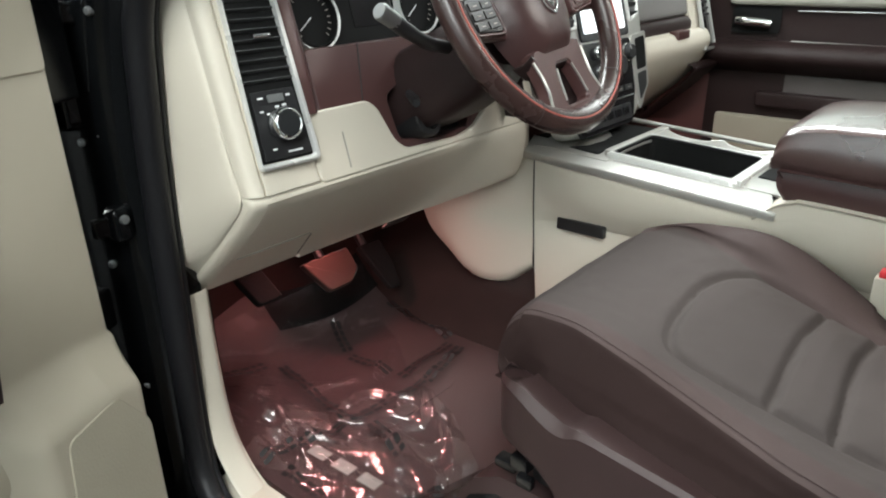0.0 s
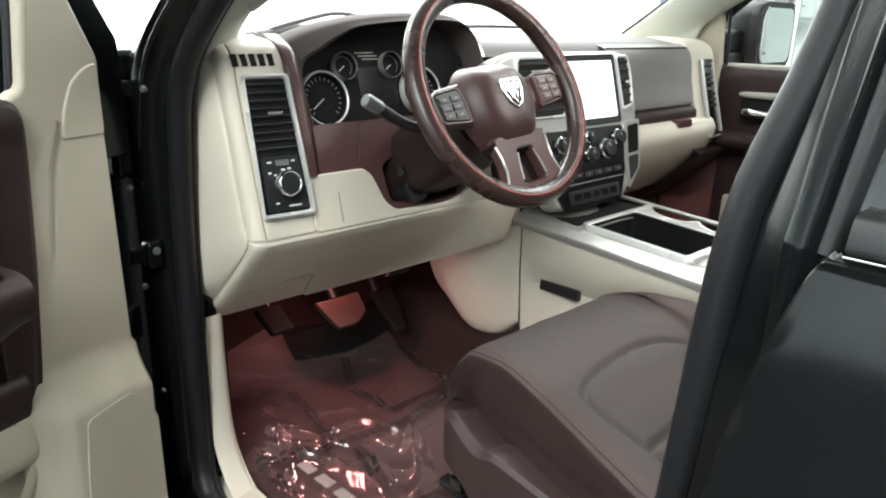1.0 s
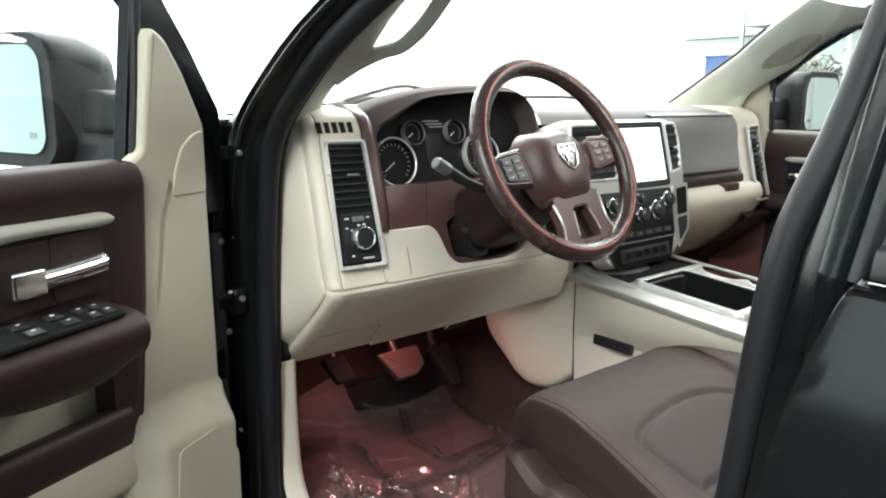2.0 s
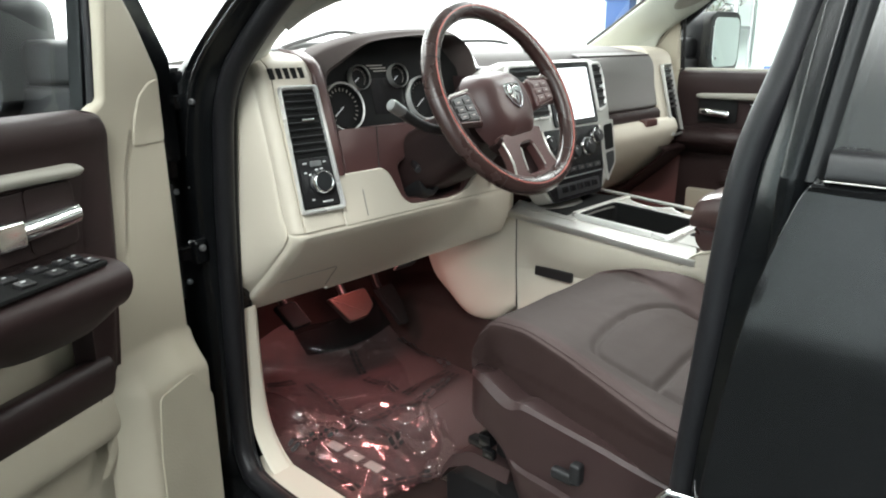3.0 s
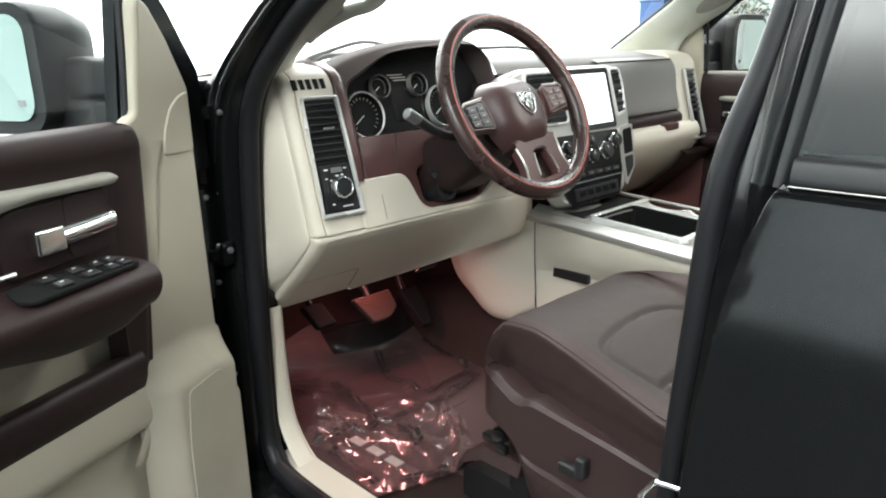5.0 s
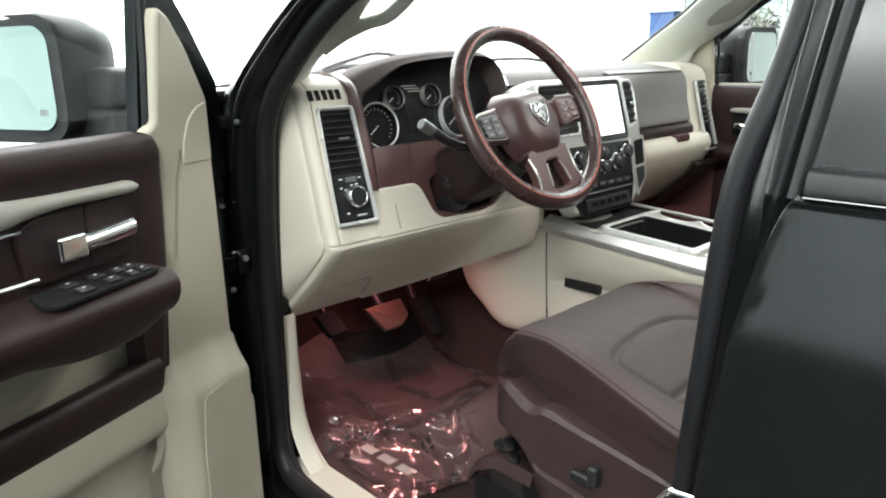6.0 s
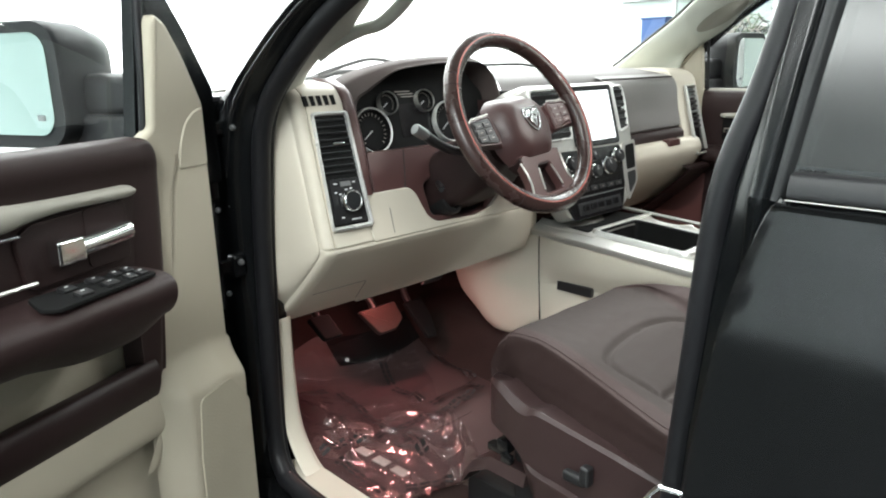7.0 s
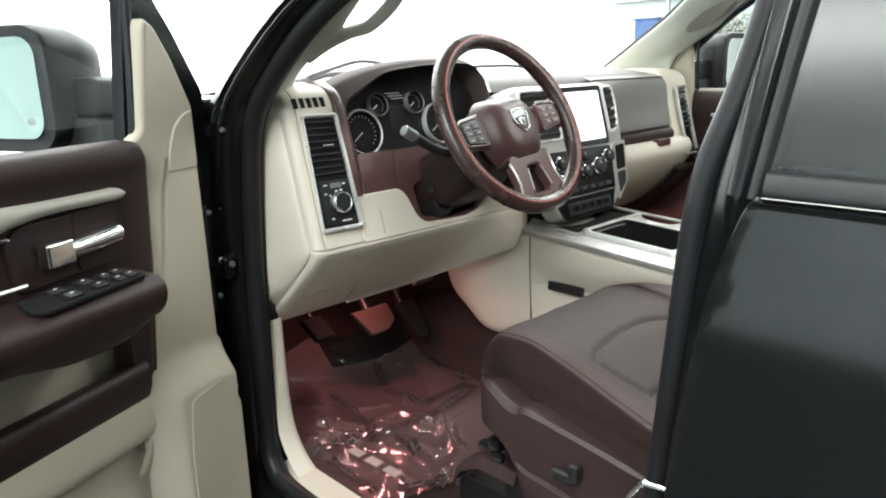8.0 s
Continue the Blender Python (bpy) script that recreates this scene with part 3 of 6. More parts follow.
for x, y, z in ((-0.90, 1.06, 1.245), (-0.90, 1.07, 0.86)):
    part("bolt", lathe([(0.0, 0.004), (0.003, 0.004), (0.0042, 0.002), (0.0045, -0.014)], fr((x, y - 0.002, z), (1, 0, 0), (0, 0, 1)), 12), GREYMETAL, truck, "small steel bolt")
# ---- the open front door ----
door = thing("front_door", "open black driver's door with beige and brown trim", "door", m=DOOR)


def dpart(name, bm, material, parent=door, label=""):
    return part(name, bm, material, parent, label)


def dsheet(rows, nu=3, nv=3, thick=0.0):
    return sheet(rows, nu, nv, thick)


dpart("door_skin", sheet([[(-0.07, y0 + 0.05, z), (-0.06, y0 + 0.01, z), (-0.04, y0, z), (0.5, y0 - 0.01, z), (1.02, y0, z), (1.04, y0 + 0.05, z)] for z, y0 in ((0.56, -0.12), (0.75, -0.15), (1.0, -0.16), (1.25, -0.15), (1.38, -0.13), (1.395, -0.10))], 3, 3), PAINT)
dpart("inner_shell", fbox(Matrix(), -0.03, 1.03, -0.115, -0.074, 0.58, 1.385, 0.012), JAMB)
dpart("shell_end", fbox(Matrix(), -0.03, 0.03, -0.080, -0.036, 0.58, 1.385, 0.010), JAMB)
dpart("window_frame", tube([(-0.03, -0.06, 1.38), (-0.03, -0.06, 1.477), (0.03, -0.062, 1.572), (0.065, -0.064, 1.623), (0.15, -0.07, 1.72), (0.30, -0.085, 1.80), (0.95, -0.10, 1.80), (1.0, -0.09, 1.38)], 0.016, 8, up=(0, 1, 0)), BLACKPL, label="black window frame")
dpart("sail_frame", plate(rpoly([(0.07, 1.30), (0.066, 1.474), (0.007, 1.574), (-0.031, 1.628), (-0.07, 1.69), (-0.095, 1.69), (-0.134, 1.41), (-0.136, 1.30)], 0.006), DT @ Matrix.Translation((0, 0, -0.05)), 0.024, 0.006), JAMB, label="black sail frame")
dpart("glass_channel", tube([(0.128, -0.016, 1.39), (0.111, -0.020, 1.50), (0.090, -0.03, 1.66)], 0.008, 8, up=(0, 1, 0)), RUBBER)
dpart("glass", grid([[(0.12, -0.045, 1.38), (0.55, -0.05, 1.38), (0.99, -0.05, 1.38)], [(0.09, -0.05, 1.60), (0.55, -0.055, 1.60), (0.97, -0.055, 1.60)], [(0.2, -0.07, 1.79), (0.55, -0.075, 1.79), (0.94, -0.075, 1.79)]]), GLASS, label="clear door glass").visible_shadow = False
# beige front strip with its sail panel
dpart("sail_panel", plate(rpoly([(-0.005, 1.36), (0.0, 1.449), (-0.038, 1.531), (-0.07, 1.582), (-0.093, 1.596), (-0.101, 1.582), (-0.127, 1.416), (-0.150, 1.405), (-0.138, 1.36)], 0.010), DT @ Matrix.Translation((0, 0, -0.018)), 0.022, 0.008, 3), BEIGE_SHADED, label="beige sail panel")



def along(table, z):
    """Straight lines between (height, value) pairs."""
    return float(np.interp(z, [a for a, _ in table], [b for _, b in table]))


EDGE_U = ((0.60, -0.010), (0.88, -0.010), (0.97, -0.012), (1.012, -0.018), (1.022, -0.010), (1.40, -0.006))
RIDGE_U = ((1.10, 0.124), (1.204, 0.116), (1.316, 0.097), (1.352, 0.082), (1.40, 0.070))
rows = []
for i in range(131):
    z = 0.60 + 0.772 * i / 130
    e, rg = along(EDGE_U, z), along(RIDGE_U, z)
    r = []
    for j in range(96):
        u = e + (0.212 - e) * (j / 95) ** 1.2
        y = 0.0045 - 0.038 * (1 - smooth((u - e) / 0.016 + 0.05))
        y += 0.043 * smooth((1.035 - 0.25 * max(0, 0.06 - u) - z) / 0.075) * smooth((u - e) / 0.030 + 0.1) * smooth((0.216 - u) / 0.062)
        k = smooth((z - 1.16) / 0.05)
        y += k * (0.0045 * smooth((u - rg) / 0.010) - 0.0025 * math.exp(-(((u - rg) / 0.0035) ** 2)))
        r.append((u, y, z))
    rows.append(r)
dpart("front_trim", grid(rows), BEIGE_SHADED, label="beige front strip of the door trim with its loudspeaker bulge")
dpart("front_strip", plate(rpoly([(-0.006, 1.3435), (-0.006, 1.446), (-0.030, 1.440), (-0.055, 1.420), (-0.071, 1.385), (-0.080, 1.3435)], 0.010), DT @ Matrix.Translation((0, 0, -0.012)), 0.0185, 0.004, 3), BEIGE_SHADED, label="beige cover at the foot of the sail")
# brown main panel, top pad, armrest
dpart("upper_pad", dsheet([[(u, -0.03, 1.404), (u, 0.0, 1.410), (u, 0.022, 1.400), (u, 0.028, 1.375), (u, 0.020, 1.335), (u, 0.018, 1.20), (u, 0.014, 1.15), (u, -0.02, 1.135)] for u in (0.176, 0.184, 0.25, 0.5, 0.75, 1.0)]), BROWN, label="dark brown padded door panel")
dpart("pad_end", dsheet([[(0.131 + j, -0.02, z), (0.134 + j, 0.006, z), (0.144 + j, 0.016 + k, z), (0.157 + j, 0.021 + k, z), (0.205 + j * 0.3, 0.019 + k, z), (0.218, 0.012, z), (0.224, -0.02, z)] for z, k, j in ((0.980, -0.012, 0.04), (1.02, -0.008, 0.03), (1.10, -0.006, 0.02), (1.20, 0, 0.01), (1.335, 0.0, 0), (1.372, 0.005, 0.0), (1.392, 0.003, 0.004), (1.402, -0.002, 0.012), (1.407, -0.02, 0.028))]), BROWN)
dpart("grab_trim", sheet([[(u, 0.018, z + 0.010 + h), (u, 0.034, z + 0.010 + h), (u, 0.042, z + 0.003), (u, 0.038, z - 0.006 - h), (u, 0.018, z - 0.010 - h)] for u, z, h in ((0.214, 1.333, -0.006), (0.2165, 1.333, -0.002), (0.225, 1.333, 0.0), (0.25, 1.333, 0.0), (0.34, 1.334, 0.0), (0.40, 1.332, 0.004), (0.45, 1.330, 0.008), (0.7, 1.330, 0.009), (0.98, 1.330, 0.009))], 4, 3), GREYBEIGE, label="light beige trim bar")
dpart("handle_plate", plate(rpoly([(-0.222, 1.322), (-0.222, 1.232), (-0.40, 1.228), (-0.41, 1.30), (-0.385, 1.318)], 0.012), DT, 0.008, 0.003, 2, 0.018), BROWN, label="dark brown handle plate")
dpart("handle_recess", plate(rrect(0.072, 0.085, 0.008, 4, -0.266, 1.279), DT, 0.003, 0, 1, 0.0245), BROWN, label="dark handle recess")
hd = dpart("door_handle", dsheet([[(u, 0.030, z0 + 0.013), (u, 0.044, z0 + 0.012), (u, 0.050, z0), (u, 0.044, z0 - 0.012), (u, 0.030, z0 - 0.013)] for u, z0 in ((0.235, 1.279), (0.239, 1.278), (0.275, 1.275), (0.31, 1.273), (0.335, 1.272))]), CHROME, label="polished chrome door handle")
part("lock_lever", fbox(Matrix(), 0.326, 0.370, 0.028, 0.054, 1.257, 1.291, 0.004, 3), CHROME, hd)
part("handle_end", fbox(Matrix(), 0.233, 0.243, 0.028, 0.048, 1.267, 1.291, 0.004, 3), CHROME, hd)
dpart("trim_strip", tube([(0.40, 0.024, 1.304), (0.98, 0.024, 1.308)], 0.0026, 6), CHROME, label="thin bright trim strip")
dpart("trim_strip", tube([(0.392, 0.032, 1.240), (0.98, 0.032, 1.246)], 0.003, 6), SILVER, label="thin bright trim strip")
arm = dpart("armrest", dsheet([[(u, 0.005, 1.219 + k), (u, 0.06, 1.222 + k), (u, 0.104, 1.217 + k), (u, 0.120, 1.200 + k), (u, 0.114, 1.172 + k), (u, 0.085, 1.150 + k - d), (u, 0.005, 1.14 + k - d)] for u, k, d in ((0.236, 0, 0.0), (0.25, 0.001, 0.004), (0.29, 0.001, 0.020), (0.38, 0.002, 0.020), (0.44, 0.002, 0.008), (0.5, 0.003, 0.0), (0.7, 0.004, 0.0), (1.0, 0.004, 0.0))]), BROWN, label="dark brown padded armrest")
part("arm_end", disc_dome([(-y * 1.0, z) for y, z in ((0.005, 1.219), (0.06, 1.222), (0.104, 1.217), (0.120, 1.20), (0.114, 1.172), (0.08, 1.150), (0.005, 1.14))], fr((0.236, 0, 0), (0, -1, 0), (0, 0, 1)), 0.011, 5, 3.4), BROWN, arm)
AT = fr((0.345, 0.080, 1.2230), (1, 0, 0.012), (0, 1, -0.06))
sw = dpart("switch_panel", plate(rpoly([(-0.088, 0.026), (-0.078, -0.024), (0.080, -0.030), (0.100, 0.018), (0.088, 0.036)], 0.008), AT, 0.005, 0.002), DIAL, label="black window switch panel")
for k, (a, b) in enumerate(((-0.068, 0.014), (-0.046, 0.015), (-0.066, -0.010), (-0.044, -0.010), (-0.012, 0.015), (-0.010, -0.012), (0.034, 0.017), (0.034, -0.012))):
    w = 0.008 if k < 4 else 0.011
    part("switch_button", fbox(AT @ Matrix.Translation((a, b, 0.006)) @ pose(0, 0, 0, -8), -w, w, -0.008, 0.008, -0.004, 0.004, 0.002), BLACKPL, sw)
    part("switch_mark", fbox(AT @ Matrix.Translation((a, b - 0.002, 0.0100)), -0.0026, 0.0026, -0.0010, 0.0010, -0.0010, 0.0008, 0), MARK, sw)
# pocket with beige lining, lower beige panel, loudspeaker bulge
dpart("pocket_lining", fbox(Matrix(), 0.16, 0.99, -0.050, -0.040, 0.97, 1.16, 0.004), BEIGE_SHADED, label="beige pocket lining")
dpart("pocket_rim", dsheet([[(u, -0.016, z1 - 0.01), (u, 0.002, z1 - 0.004), (u, 0.016, z1 - 0.004), (u, 0.024, z1 - 0.018), (u, 0.022, z1 - 0.045), (u, 0.008, z1 - 0.072), (u, -0.02, z1 - 0.078)] for u, z1 in ((0.195, 1.052), (0.25, 1.052), (0.45, 1.052), (0.98, 1.055))]), BROWN, label="dark brown pocket rim")
dpart("lower_panel", dsheet([[(u, 0.0, 0.992), (u, 0.012, 0.984), (u, 0.018, 0.94), (u, 0.012, 0.915), (u, -0.010, 0.895), (u, -0.014, 0.62)] for u in (0.17, 0.2, 0.4, 0.7, 1.0)]), BEIGE_SHADED, label="beige lower door panel")
dpart("panel_end", dsheet([[(0.15 + j, -0.02, z), (0.155 + j, 0.004, z), (0.17 + j, 0.012, z), (0.19 + j, 0.012, z)] for z, j in ((0.99, 0.0), (0.95, 0.005), (0.92, 0.012), (0.89, 0.03), (0.86, 0.05))]), BEIGE_SHADED)
dpart("speaker_grille", plate(rpoly([(-0.010, 0.63), (-0.010, 0.90), (-0.056, 0.962), (-0.138, 0.954), (-0.150, 0.85), (-0.152, 0.63)], 0.012), DT @ Matrix.Translation((0, 0, 0.0455)), 0.0042, 0.0016), GRILLE, label="beige perforated loudspeaker grille")
dpart("hinge", join(fbox(Matrix(), -0.075, -0.02, -0.09, -0.05, 0.98, 1.04, 0.006), fbox(Matrix(), -0.075, -0.02, -0.09, -0.05, 0.70, 0.76, 0.006)), JAMB)

# side mirrors: housing, arm, glass


def side_mirror(parent_m, name, label, glass=MIRROR):
    t = thing(name, label, "mirror", m=parent_m)
    part("housing", loft([[Vector((u, -0.305 + s * a, 1.487 + s2 * b)) for a, b in rrect(0.27, 0.215, 0.05, 5)] for u, s, s2 in ((0.135, 0.97, 0.97), (0.125, 1.0, 1.0), (0.06, 0.97, 0.96), (0.0, 0.80, 0.82), (-0.035, 0.5, 0.55))]), SATIN, t, "black mirror housing")
    part("mirror_glass", plate(rrect(0.228, 0.172, 0.034, 5, -0.308, 1.488), fr((0.128, 0, 0), (0, 1, 0), (0, 0, 1)), 0.011, 0.002), glass, t, "bright mirror glass")
    part("arm", join(fbox(Matrix(), 0.0, 0.09, -0.20, -0.05, 1.43, 1.505, 0.018, 3), fbox(Matrix(), 0.0, 0.10, -0.20, -0.05, 1.375, 1.437, 0.012, 3)), BLACKPL, t)
    part("defrost_mark", fbox(Matrix(), 0.1385, 0.1395, -0.232, -0.214, 1.428, 1.438, 0), GREYMETAL, t)
    return t


side_mirror(DOOR, "side_mirror", "black folding side mirror on the open door")

# lower body, wheels and bed
part("front_fascia", rbox(-0.90, 0.90, 2.60, 2.74, 0.62, 1.20, 0.05, 3), PAINT, truck)
part("bumper", rbox(-0.95, 0.95, 2.68, 2.84, 0.48, 0.72, 0.04, 3), CHROME, truck)
part("chassis", rbox(-0.55, 0.55, -3.2, 2.6, 0.38, 0.58, 0.02), BLACKPL, truck)
for s in (-1, 1):
    part("bed_side", rbox(min(s * 0.96, s * 0.88), max(s * 0.96, s * 0.88), -3.2, -1.2, 0.62, 1.36, 0.03, 3), PAINT, truck)
part("bed_floor", rbox(-0.88, 0.88, -3.2, -1.2, 0.62, 0.66, 0), BLACKPL, truck)
part("tailgate", rbox(-0.88, 0.88, -3.24, -3.18, 0.66, 1.36, 0.02), PAINT, truck)
for x in (-0.86, 0.86):
    for y in (1.86, -1.95):
        wm = fr((x, y, 0.40), (0, 1, 0), (0, 0, 1))
        wl = part("wheel", lathe([(0.05, 0.09), (0.22, 0.10), (0.25, 0.12), (0.25, -0.12), (0.22, -0.10), (0.05, -0.09)], wm), GREYMETAL, truck)
        part("tyre", lathe([(0.25, 0.11), (0.30, 0.135), (0.37, 0.13), (0.40, 0.10), (0.40, -0.10), (0.37, -0.13), (0.30, -0.135), (0.25, -0.11)], wm, 36), RUBBER, wl)

# ---- the dashboard ----
dash = thing("dashboard", "beige and dark brown dashboard with silver trim", "dashboard")
TOP = [(1.36, 1.452), (1.12, 1.478), (1.02, 1.478), (0.975, 1.468), (0.952, 1.445), (0.942, 1.412), (0.915, 1.312), (0.885, 1.20), (0.874, 1.166)]
XO = ((-0.687, 0.07), (-0.689, 0.012), (-0.694, 0.0), (-0.735, 0.0), (-0.777, 0.0), (-0.7805, 0.0055), (-0.785, 0.002), (-0.796, 0.006), (-0.802, 0.014), (-0.804, 0.026))


def dash_rows(prof2, cols, far=None):
    rows = []
    for y, z in prof2:
        r = [(x, y + o, z - 0.3 * o * (z > 1.46)) for x, o in cols]
        if far:
            r += [(far, max(y + 0.06, 1.13), z - 0.01)]
        rows.append(r)
    return rows


pod = part("left_pod", sheet(dash_rows(TOP, XO), 4, 4), BEIGE, dash, "beige vertical end of the dashboard")
LOW = [(0.893, 1.168), (0.873, 1.156), (0.905, 1.118), (0.985, 1.045), (1.075, 0.972), (1.10, 0.958), (1.20, 0.985)]
# towards the console the panel stands steeper and ends higher
LOWR = [(0.893, 1.168), (0.873, 1.156), (0.875, 1.118), (0.882, 1.082), (0.896, 1.052), (0.915, 1.040), (0.97, 1.03)]
lowcols = ((-0.172, 0.04, 1.0), (-0.176, 0.010, 1.0), (-0.186, 0.001, 1.0), (-0.235, 0.0, 0.93), (-0.29, 0.0, 0.62), (-0.34, 0.0, 0.26), (-0.40, 0.0, 0.04), (-0.46, 0.0, 0.0), (-0.628, 0.0, 0.0))
SHEAR = (0.0, 0.0, -0.003, 0.012, 0.042, 0.046, 0.046)
rows = [[(x + s * (x < -0.62), a[0] + (b[0] - a[0]) * w + o, a[1] + (b[1] - a[1]) * w) for x, o, w in lowcols] for a, b, s in zip(LOW, LOWR, SHEAR)]
part("knee_panel", sheet(rows, 4, 4), BEIGE, dash, "beige knee panel under the steering column")
lowcols2 = ((-0.6245, 0.006), (-0.6295, 0.0025), (-0.632, 0.0), (-0.70, 0.0), (-0.777, 0.0), (-0.7805, 0.003), (-0.784, 0.001), (-0.796, 0.006), (-0.802, 0.014), (-0.804, 0.026))
part("lower_panel", sheet([[(p[0] + s, p[1], p[2]) for p in r[:3]] + r[3:] for r, s in zip(dash_rows(LOW[:5] + [(1.096, 0.960)], lowcols2), SHEAR)], 4, 4), BEIGE, dash)
part("end_cover", sheet([[(-0.8015, y + 0.022, z), (-0.8025, y + 0.028, z), (-0.810, y + 0.036, z), (-0.828, max(1.0, y + 0.05), z), (-0.838, max(1.03, y + 0.07), z)] for y, z in ((0.985, 1.470), (0.952, 1.445), (0.942, 1.412), (0.915, 1.312), (0.885, 1.20), (0.873, 1.166), (0.880, 1.145), (0.905, 1.118), (0.985, 1.045), (1.06, 0.984))], 4, 4), BEIGE, dash, "beige end cover of the dashboard")
part("fuse_cover_seam", tube([(-0.772, 0.9845, 1.0447), (-0.633, 0.9845, 1.0447), (-0.627, 0.9888, 1.0405), (-0.602, 1.064, 0.979)], 0.0011, 6), GREYBEIGE, dash, "thin seam of the fuse cover")
part("latch_slot", fbox(fr((-0.335, 1.085, 0.958), (1, 0, 0), (0, -0.74, 0.67)), -0.035, 0.03, -0.010, 0.012, 0.0, 0.006, 0.002), BLACKPL, dash)
part("console_filler", sheet([[(x, 0.912, 1.175), (x, 0.910, 1.12), (x, 0.910, 1.075), (x, 0.915, 1.045)] for x in (-0.20, -0.17, -0.145, -0.12)], 2, 3), BEIGE, dash)
# upper knee cover with the cut-out for the column
cut = [(-0.690, 1.160), (-0.52, 1.160), (-0.30, 1.160), (-0.15, 1.160), (-0.15, 1.23), (-0.26, 1.228), (-0.295, 1.205), (-0.34, 1.178), (-0.385, 1.170), (-0.51, 1.174), (-0.532, 1.19), (-0.553, 1.242), (-0.57, 1.256), (-0.690, 1.256)]
K0 = DF(0, 1.197)
part("knee_cover", plate(rpoly([(x, (z - 1.197) * 1.036) for x, z in cut], 0.012), K0 @ Matrix.Translation((0, 0, -0.04)), 0.043, 0.0042, 3), BEIGE, dash, "beige cover with a cut-out for the column")
part("knee_seam", fbox(DF(-0.633, 1.194, 0.0026), -0.001, 0.001, -0.024, 0.028, 0, 0.0010, 0), GREYBEIGE, dash)
# end vent: bright frame, slats, light switch panel
VF = fr((-0.738, 0.9145, 1.308), (0.995, -0.08, 0), (0, SLOPE, 1)) @ Matrix.Translation((0, 0, 0.004))
quad_o = [(-0.040, 0.117), (0.040, 0.117), (0.052, -0.117), (-0.042, -0.117)]
quad_i = [(-0.0362, 0.110), (0.033, 0.110), (0.0440, -0.109), (-0.0385, -0.109)]
part("vent_frame", ringplate(rpoly(quad_o, 0.008), rpoly(quad_i, 0.006), VF, 0.009, 0.003), BRIGHT, dash, "satin silver vent frame")
vent = part("air_vent", plate(rpoly([(-0.036, 0.109), (0.033, 0.109), (0.044, -0.108), (-0.038, -0.108)], 0.004), VF, 0.002), DIAL, dash, "black air vent")
for i in range(9):
    y = 0.099 - 0.0128 * i
    xl, xr = -0.0355 - 0.002 * (0.108 - y) / 0.216, 0.0325 + 0.011 * (0.108 - y) / 0.216
    part("vent_slat", fbox(VF @ Matrix.Translation((0, y, 0.0050)) @ pose(0, 0, 0, 62), xl + 0.001, xr - 0.001, -0.0036, 0.0036, -0.0008, 0.0008, 0.0006), SLAT, vent)
part("vent_tab", fbox(VF @ Matrix.Translation((0.004, 0.052, 0.007)), -0.013, 0.013, -0.0030, 0.0030, 0, 0.006, 0.0020), CHROME, vent, "bright vent tab")
lsw = part("light_switch", plate(rpoly([(-0.030, -0.016), (0.035, -0.016), (0.041, -0.105), (-0.032, -0.105)], 0.003), VF, 0.005, 0.001), BLACKPL, dash, "black headlamp switch panel")
part("switch_knob", lathe([(0.0, 0.0), (0.022, 0.0), (0.0225, 0.004), (0.019, 0.006), (0.018, 0.016), (0.016, 0.018), (0.0, 0.018)], VF @ Matrix.Translation((0.006, -0.062, 0.005))), SATIN, lsw, "black rotary lamp knob")
part("knob_ring", lathe([(0.0185, 0.003), (0.0222, 0.004), (0.0222, 0.010), (0.0208, 0.0160), (0.0180, 0.0185), (0.0170, 0.0175)], VF @ Matrix.Translation((0.006, -0.062, 0.005))), CHROME, lsw, "chrome ring of the knob")
part("dimmer_wheel", fbox(VF @ Matrix.Translation((0.004, -0.027, 0.005)), -0.012, 0.012, -0.005, 0.005, 0, 0.003, 0.001), GREYMETAL, lsw)
for a, b, w in ((-0.018, -0.025, 0.004), (0.024, -0.025, 0.003), (-0.020, -0.042, 0.0025), (-0.010, -0.046, 0.003), (0.004, -0.038, 0.003), (0.015, -0.037, 0.003), (-0.014, -0.092, 0.003), (0.016, -0.098, 0.011)):
    part("switch_mark", fbox(VF @ Matrix.Translation((a, b, 0.005)), -w, w, -0.0013, 0.0013, 0, 0.0008, 0), MARK, lsw)
# demister grille on the pod's top
for i in range(5):
    part("grille_slot", fbox(fr((-0.780 + 0.0160 * i, 0.9510, 1.4440), (1, 0, 0), (0.10, 0.45, 1.0)), -0.0048, 0.0048, -0.0100, 0.0100, -0.002, 0.0012, 0.0), DIAL, dash)

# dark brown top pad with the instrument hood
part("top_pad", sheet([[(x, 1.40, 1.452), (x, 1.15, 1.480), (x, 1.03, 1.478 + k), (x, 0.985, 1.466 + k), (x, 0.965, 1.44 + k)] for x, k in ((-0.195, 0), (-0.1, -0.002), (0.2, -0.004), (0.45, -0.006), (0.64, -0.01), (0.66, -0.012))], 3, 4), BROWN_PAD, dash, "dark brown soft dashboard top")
part("rear_pad", sheet([[(x, 1.40, 1.452), (x, 1.20, 1.478), (x, 1.08, 1.476)] for x in (-0.70, -0.5, -0.3, -0.19)], 3, 3), BROWN_PAD, dash)
HOOD = [(-0.672, 1.30), (-0.678, 1.40), (-0.688, 1.457), (-0.651, 1.481), (-0.603, 1.496), (-0.540, 1.509), (-0.457, 1.519), (-0.369, 1.523), (-0.280, 1.522), (-0.240, 1.508), (-0.210, 1.480), (-0.198, 1.42), (-0.200, 1.30)]
